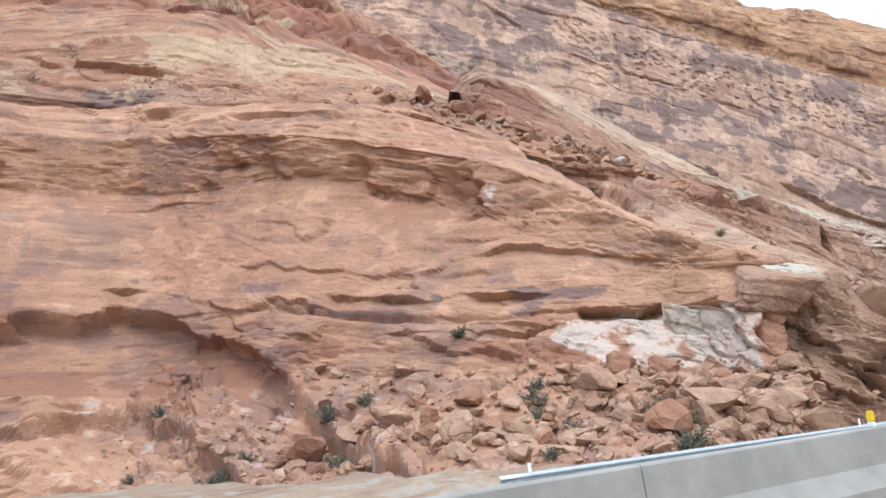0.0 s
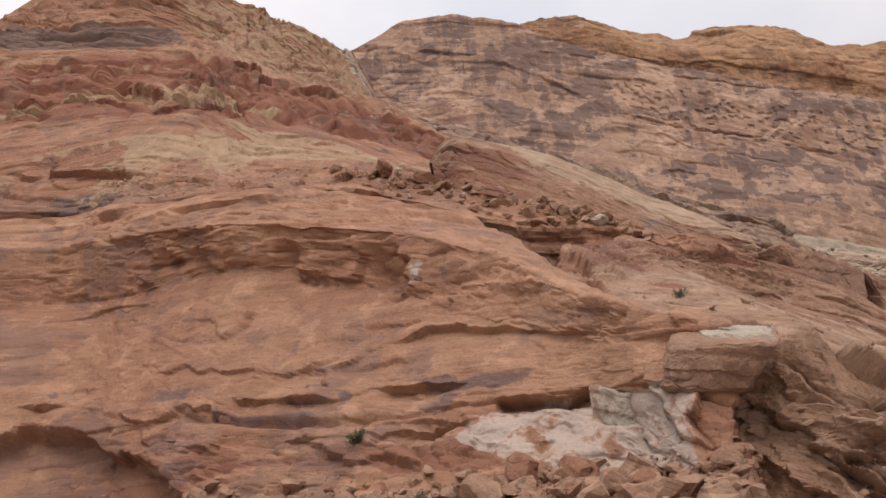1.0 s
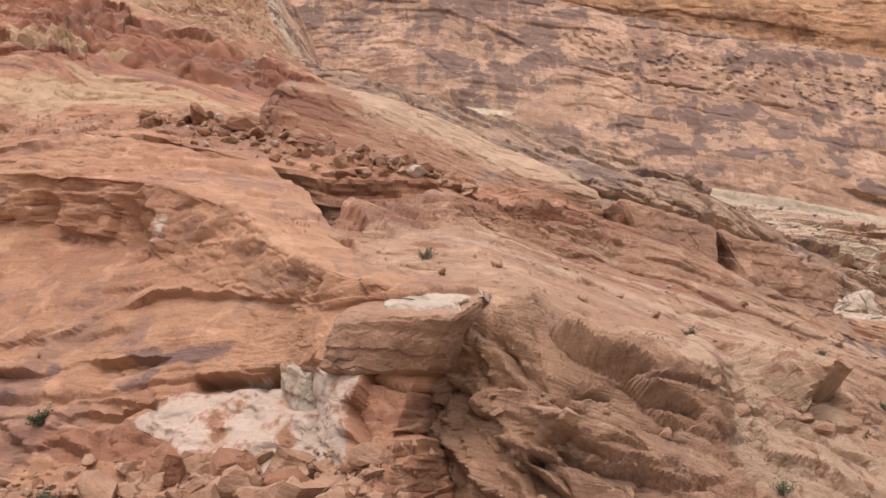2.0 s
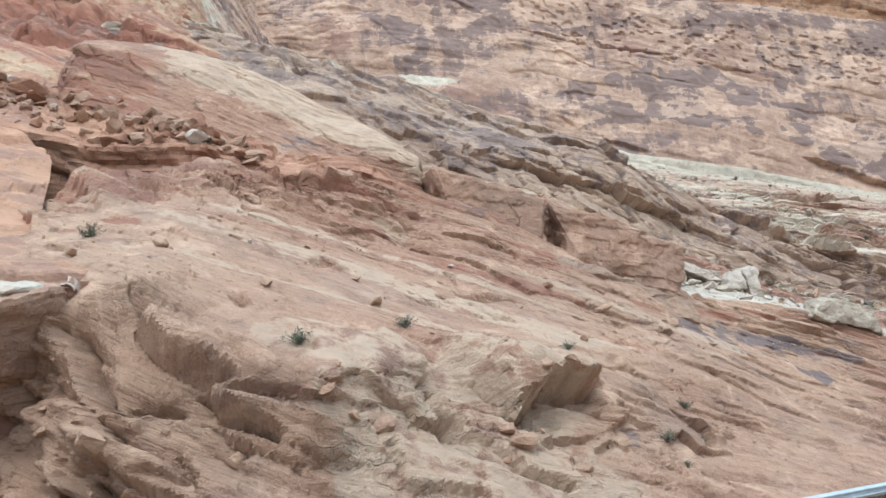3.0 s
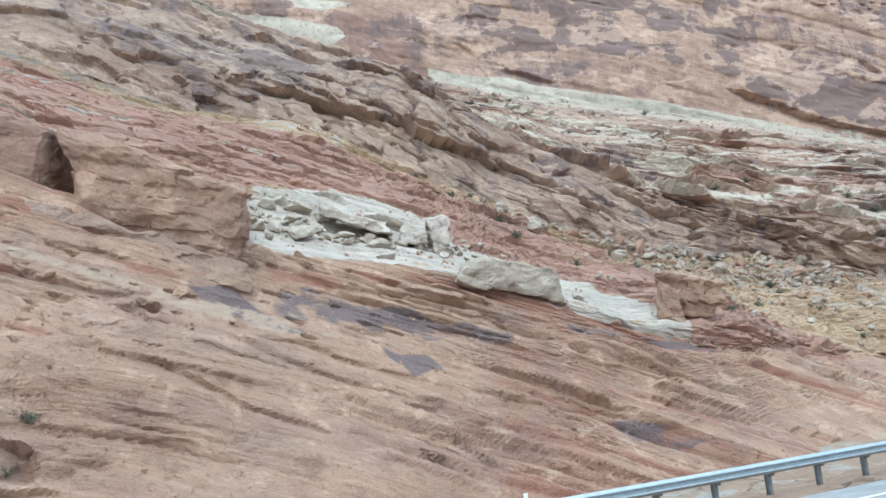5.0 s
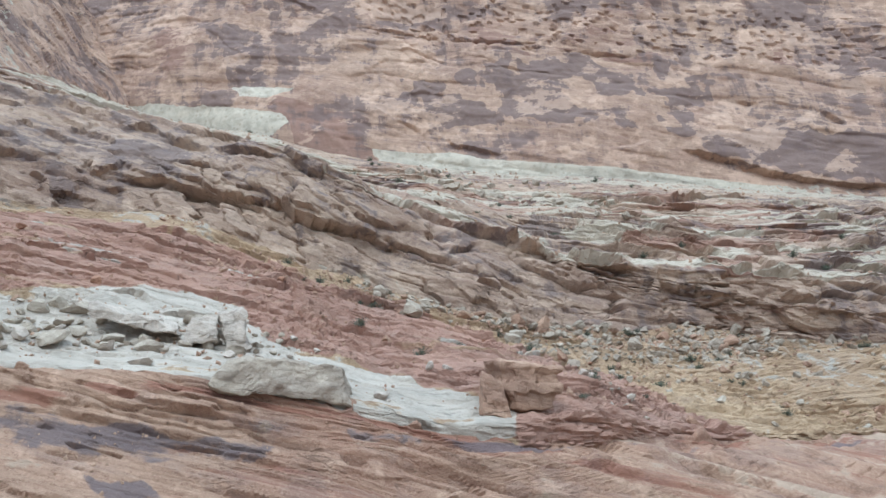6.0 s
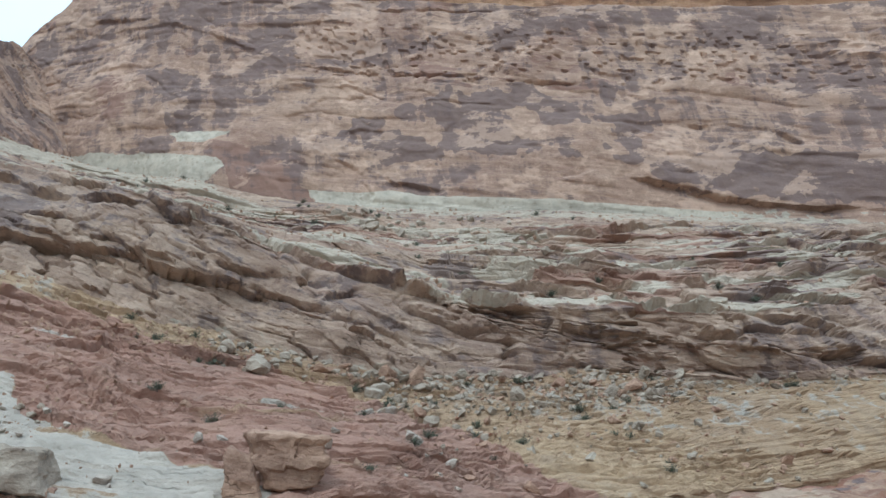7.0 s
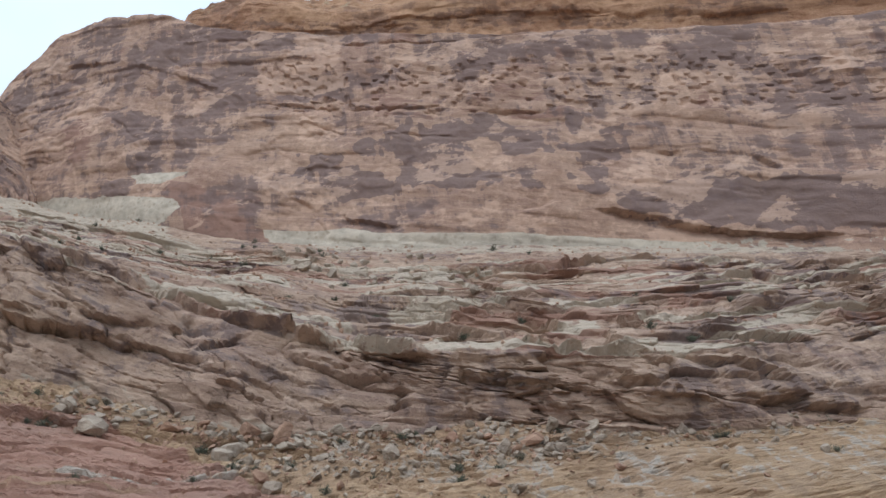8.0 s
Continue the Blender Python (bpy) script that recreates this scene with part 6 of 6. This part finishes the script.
# ---- loose stones ----
def stone_mesh(name, seed, material, level=2):
    """A broken stone about 1 m across: a ball cut flat by chance planes."""
    rng = np.random.default_rng(seed)
    bm = bmesh.new()
    bmesh.ops.create_icosphere(bm, subdivisions=level, radius=0.75)
    co = np.array([v.co for v in bm.verts])
    for _ in range(11):
        n = rng.normal(size=3)
        n /= np.linalg.norm(n)
        d = rng.uniform(0.28, 0.52)
        over = np.maximum(co @ n - d, 0)
        co = co - over[:, None] * n
    co *= rng.uniform(0.75, 1.25, 3)
    co += 0.02 * rng.normal(size=co.shape)
    for v, c in zip(bm.verts, co):
        v.co = c
    return mesh_of(name, bm, material)


def spots_on(sheet_name, keep, count, seed):
    """Chance places on a sheet where keep(x, level) holds: place and normal."""
    p, lev, n = SHEETS[sheet_name]
    q, l, m = p.reshape(-1, 3), lev.reshape(-1), n.reshape(-1, 3)
    rng = np.random.default_rng(seed)
    good = np.flatnonzero(keep(q, l))
    pick = rng.choice(good, size=min(count, len(good)), replace=False)
    return q[pick], m[pick], rng


def strew(name, sheet_name, keep, count, small, large, meshes, seed, label, category, group, sink=0.2, flat=0.75):
    places, ns, rng = spots_on(sheet_name, keep, count, seed)
    for q, nrm in zip(places, ns):
        size = small * (large / small) ** (rng.random() ** 2.2)
        ob = new(name, meshes[int(rng.integers(len(meshes)))])
        turn = Euler(rng.uniform(-0.5, 0.5, 2).tolist() + [rng.uniform(0, 6.28)]).to_matrix().to_4x4()
        scale = Matrix.Diagonal((size * rng.uniform(0.8, 1.4), size * rng.uniform(0.7, 1.1), size * flat * rng.uniform(0.7, 1.2), 1))
        up = 0.5 * size * flat * (0.9 - sink)
        ob.matrix_basis = Matrix.Translation((q[0], q[1] - 0.15 * size, q[2] + up * 0.7)) @ turn @ scale
        tagged(ob, label, category, group)


m_red_block = rock("red_block_sandstone", (0.36, 0.20, 0.13), (0.29, 0.145, 0.095), PALE, VARNISH, RED, streak=0.3, stain=0.1, strata=False)
tan_stones = [stone_mesh("fallen_block", 500 + k, m_block) for k in range(7)]
red_stones = [stone_mesh("fallen_block", 520 + k, m_red_block) for k in range(5)]
talus_stones = [stone_mesh("talus_block", 560 + k, m_talus) for k in range(5)]
pale_stones = [stone_mesh("pale_stone", 540 + k, m_white) for k in range(5)]
strew("fallen_block", "alcove_cliff", lambda q, l: (l < 1.1) & (l > 0.25) & (q[:, 0] > 34) & (q[:, 0] < 68) & (q[:, 1] < 72), 150, 0.8, 3.6, tan_stones + red_stones[:2], 601, "angular tan sandstone block in a rubble heap below a cliff", "fallen rock", "rubble heap below the alcove")
strew("fallen_block", "upper_slope", lambda q, l: (l > 1.02) & (l < 1.95) & (q[:, 0] > 72) & (q[:, 0] < 98), 80, 0.8, 2.8, tan_stones + red_stones + pale_stones[:2], 611, "angular sandstone block in the rubble on a high bench", "fallen rock", "rubble on the bench")
strew("fallen_block", "ledge_slope", lambda q, l: (l > 1.1) & (l < 3.0) & (q[:, 0] > 128) & (q[:, 0] < 215), 26, 0.5, 1.8, red_stones + tan_stones[:2], 641, "red sandstone block on sloping red beds", "fallen rock", "blocks on the red beds")
strew("fallen_block", "roadside_cliff", lambda q, l: (l > 2.8) & (l < 4.7) & (q[:, 0] > 80) & (q[:, 0] < 140), 14, 0.4, 1.0, tan_stones + pale_stones[:1], 681, "small sandstone block lying on a slab", "fallen rock", "blocks on the slabs")
strew("fallen_block", "roadside_cliff", lambda q, l: (l < 1.9) & (l > 0.6) & (q[:, 0] > 78) & (q[:, 0] < 112), 9, 0.6, 1.6, tan_stones, 691, "angular tan sandstone block in broken rock", "fallen rock", "broken rock above the road")
strew("pale_stone", "ledge_slope", lambda q, l: (l > 0.1) & (l < 1.25) & (q[:, 0] > 140) & (q[:, 0] < 205), 50, 0.4, 1.6, pale_stones, 631, "pale sandstone stone on a white ledge", "stone", "stones on the white ledge")
strew("talus_block", "ledge_slope", lambda q, l: (l > 2.8) & (q[:, 0] > 185) & (q[:, 0] < 290), 120, 0.7, 2.4, talus_stones + tan_stones[:3], 651, "grey-tan talus block at the foot of a cliff", "fallen rock", "talus below the cliff")
strew("talus_block", "ledge_slope", lambda q, l: (l > 0.0) & (l < 2.8) & (q[:, 0] > 203) & (q[:, 0] < 280), 130, 0.4, 1.7, talus_stones + tan_stones[:3], 661, "grey-tan talus block on a rocky slope", "fallen rock", "talus below the cliff")
strew("talus_block", "middle_cliff", lambda q, l: (l > 3.1) & (l < 3.8) & (q[:, 0] > 222) & (q[:, 0] < 262), 60, 1.0, 3.0, talus_stones, 671, "pale sandstone block on a terrace", "fallen rock", "blocks on the terraces")


def heap(name, fields, material, label):
    """Broken stones past counting, in one mesh."""
    shapes = []
    for me in tan_stones + red_stones:
        co = np.zeros(len(me.vertices) * 3, np.float32)
        me.vertices.foreach_get("co", co)
        shapes.append((co.reshape(-1, 3), np.array([tuple(f.vertices) for f in me.polygons])))
    verts, faces, k = [], [], 0
    for sheet_name, keep, count, small, large, seed in fields:
        places, ns, rng = spots_on(sheet_name, keep, count, seed)
        for q in places:
            size = small * (large / small) ** (rng.random() ** 1.8)
            co, tri = shapes[int(rng.integers(len(shapes)))]
            turn = np.array(Euler(rng.uniform(-3, 3, 3).tolist()).to_matrix())
            c = (co * (size * rng.uniform(0.7, 1.3, 3))) @ turn.T
            c[:, 2] *= 0.75
            verts.append(c + q + np.array([0, -0.1 * size, 0.18 * size]))
            faces.append(tri + k)
            k += len(co)
    me = bpy.data.meshes.new(name)
    me.from_pydata(np.concatenate(verts).tolist(), [], np.concatenate(faces).tolist())
    me.materials.append(material)
    tagged(new(name, me), label, "rubble", kind="stuff")


heap("rubble", [
    ("alcove_cliff", lambda q, l: (l < 1.12) & (q[:, 0] > 30) & (q[:, 0] < 70) & (q[:, 1] < 80), 520, 0.4, 2.0, 751),
    ("upper_slope", lambda q, l: (l > 1.0) & (l < 2.0) & (q[:, 0] > 68) & (q[:, 0] < 99), 160, 0.4, 1.6, 752),
    ("roadside_cliff", lambda q, l: (l < 2.0) & (q[:, 0] > 78) & (q[:, 0] < 116), 36, 0.3, 0.9, 754),
], m_block, "heaped broken sandstone pieces below the cliffs")
heap("talus", [
    ("ledge_slope", lambda q, l: (l > 3.2) & (q[:, 0] > 185) & (q[:, 0] < 300), 420, 0.3, 1.3, 753),
    ("ledge_slope", lambda q, l: (l > 2.2) & (l < 3.3) & (q[:, 0] > 205) & (q[:, 0] < 290), 260, 0.3, 1.2, 755),
    ("ledge_slope", lambda q, l: (l > 0.2) & (l < 1.3) & (q[:, 0] > 140) & (q[:, 0] < 168) & (q[:, 1] > 66), 90, 0.5, 2.4, 756),
], m_talus, "grey-tan broken stones heaped along the foot of a cliff")


def gravel(name, fields, material, label):
    """Small stones past counting, in one mesh."""
    verts, faces = [], []
    base = np.array([(1, 0, 0), (0, 1, 0), (-1, 0, 0), (0, -1, 0), (0, 0, 1), (0, 0, -1)], float)
    tris = [(0, 1, 4), (1, 2, 4), (2, 3, 4), (3, 0, 4), (1, 0, 5), (2, 1, 5), (3, 2, 5), (0, 3, 5)]
    for sheet_name, keep, count, small, large, seed in fields:
        places, ns, rng = spots_on(sheet_name, keep, count, seed)
        for q in places:
            size = small * (large / small) ** (rng.random() ** 2)
            c = base * (1 + 0.35 * rng.uniform(-1, 1, (6, 3))) * (size * np.array([rng.uniform(0.7, 1.4), rng.uniform(0.7, 1.2), rng.uniform(0.4, 0.8)]))
            turn = np.array(Euler(rng.uniform(-3, 3, 3).tolist()).to_matrix())
            k = len(verts)
            verts.extend((c @ turn.T * 0.5 + q + np.array([0, 0, 0.12 * size])).tolist())
            faces.extend([(a + k, b + k, d + k) for a, b, d in tris])
    me = bpy.data.meshes.new(name)
    me.from_pydata(verts, [], faces)
    me.materials.append(material)
    tagged(new(name, me), label, "gravel", kind="stuff")


gravel("loose_stones", [
    ("alcove_cliff", lambda q, l: (l < 1.2) & (q[:, 0] > 26) & (q[:, 2] < 8), 2600, 0.15, 0.9, 701),
    ("upper_slope", lambda q, l: (l > 1.0) & (l < 2.1) & (q[:, 0] > 40) & (q[:, 0] < 100), 900, 0.2, 0.8, 702),
    ("ledge_slope", lambda q, l: (l > 0.2) & (q[:, 0] > 130) & (q[:, 0] < 310), 3000, 0.15, 0.8, 703),
    ("ledge_slope", lambda q, l: (l > 2.9) & (q[:, 0] > 160) & (q[:, 0] < 310), 1800, 0.25, 1.0, 704),
    ("roadside_cliff", lambda q, l: (l < 5.6) & (q[:, 0] > 78) & (q[:, 0] < 215), 1500, 0.1, 0.45, 705),
    ("middle_cliff", lambda q, l: (l > 2.0) & (q[:, 0] > 160) & (q[:, 0] < 320), 1600, 0.3, 1.3, 706),
], m_block, "small loose stones strewn over the rock slopes")


# ---- shrubs ----
def shrub_parts(seed, leaf, width):
    """Twigs and leaves of a dry shrub about 1 m wide, standing on its root."""
    rng = np.random.default_rng(seed)
    twig, leaves = bmesh.new(), bmesh.new()
    for _ in range(22):
        a, tilt, h = rng.uniform(0, 6.28), rng.uniform(0.1, 1.15), rng.uniform(0.35, 0.75)
        tip = np.array([math.cos(a) * math.sin(tilt), math.sin(a) * math.sin(tilt), math.cos(tilt)]) * h * np.array([width, width, 1])
        side = np.array([-math.sin(a), math.cos(a), 0]) * 0.012
        mid = tip * 0.55 + np.array([0, 0, 0.04])
        ring = [[twig.verts.new((q + o).tolist()) for o in (side, -side, np.array([0, 0, 0.014]))] for q in (np.zeros(3), mid, tip)]
        for r1, r2 in zip(ring, ring[1:]):
            for k in range(3):
                twig.faces.new((r1[k], r1[(k + 1) % 3], r2[(k + 1) % 3], r2[k]))
        for _ in range(26):
            t = rng.uniform(0.35, 1.05)
            c = tip * t + rng.normal(scale=0.055, size=3)
            d1, d2 = rng.normal(size=3), rng.normal(size=3)
            d1 *= rng.uniform(0.03, 0.07) / np.linalg.norm(d1)
            d2 *= rng.uniform(0.015, 0.03) / np.linalg.norm(d2)
            vs = [leaves.verts.new((c + o).tolist()) for o in (-d1, d2, d1, -d2)]
            leaves.faces.new(vs)
    return mesh_of("stem", twig, m_twig), mesh_of("foliage", leaves, leaf)


def shrub(kinds, at, size, label, group):
    ob = tagged(new("shrub"), label, "shrub", group)
    for name, mesh in zip(("stem", "foliage"), kinds):
        child = new(name, mesh)
        child.parent = ob
    ob.matrix_basis = Matrix.Translation(at) @ pose(0, 0, 0, 0, 0, 57 * at[0]) @ Matrix.Diagonal((size, size, size, 1))
    return ob


sage = [shrub_parts(801 + k, m_leaf, 1.2) for k in range(3)]
green = [shrub_parts(811 + k, m_green, 0.8) for k in range(2)]


def plant(sheet_name, keep, count, small, large, seed, kinds, label, group):
    places, ns, rng = spots_on(sheet_name, keep, count, seed)
    for q in places:
        shrub(kinds[int(rng.integers(len(kinds)))], (q[0], q[1], q[2] - 0.05), rng.uniform(small, large), label, group)


near_place = lambda x, y, r: (lambda q, l: (q[:, 0] - x) ** 2 + (q[:, 1] - y) ** 2 < r * r)
plant("roadside_cliff", near_place(81.4, 51, 0.8), 1, 1.5, 1.5, 821, sage, "grey-green sagebrush rooted in a sandstone slab", "sagebrush")
plant("alcove_cliff", near_place(54, 67, 2.0), 1, 2.4, 2.4, 822, green, "dark green shrub at the foot of a cliff", "shrubs")
plant("alcove_cliff", lambda q, l: (l < 0.9) & (q[:, 0] > 24) & (q[:, 0] < 60) & (q[:, 2] < 4), 22, 1.5, 3.0, 823, sage, "grey sagebrush among fallen rocks", "sagebrush")
plant("ledge_slope", lambda q, l: (l > 0.3) & (q[:, 0] > 175) & (q[:, 0] < 290), 46, 0.9, 2.0, 824, sage, "grey sagebrush on a rocky slope", "sagebrush")
plant("ledge_slope", near_place(212, 66, 6.0), 2, 1.2, 1.5, 825, green, "small green shrub on a rocky slope", "shrubs")
plant("roadside_cliff", lambda q, l: (l < 3.4) & (q[:, 0] > 84) & (q[:, 0] < 130), 10, 0.8, 1.5, 826, sage, "grey sagebrush in a crack of the cliff", "sagebrush")
plant("middle_cliff", lambda q, l: (l > 2.2) & (q[:, 0] > 180) & (q[:, 0] < 300), 30, 1.2, 2.2, 827, sage, "grey-green brush on a terrace", "sagebrush")
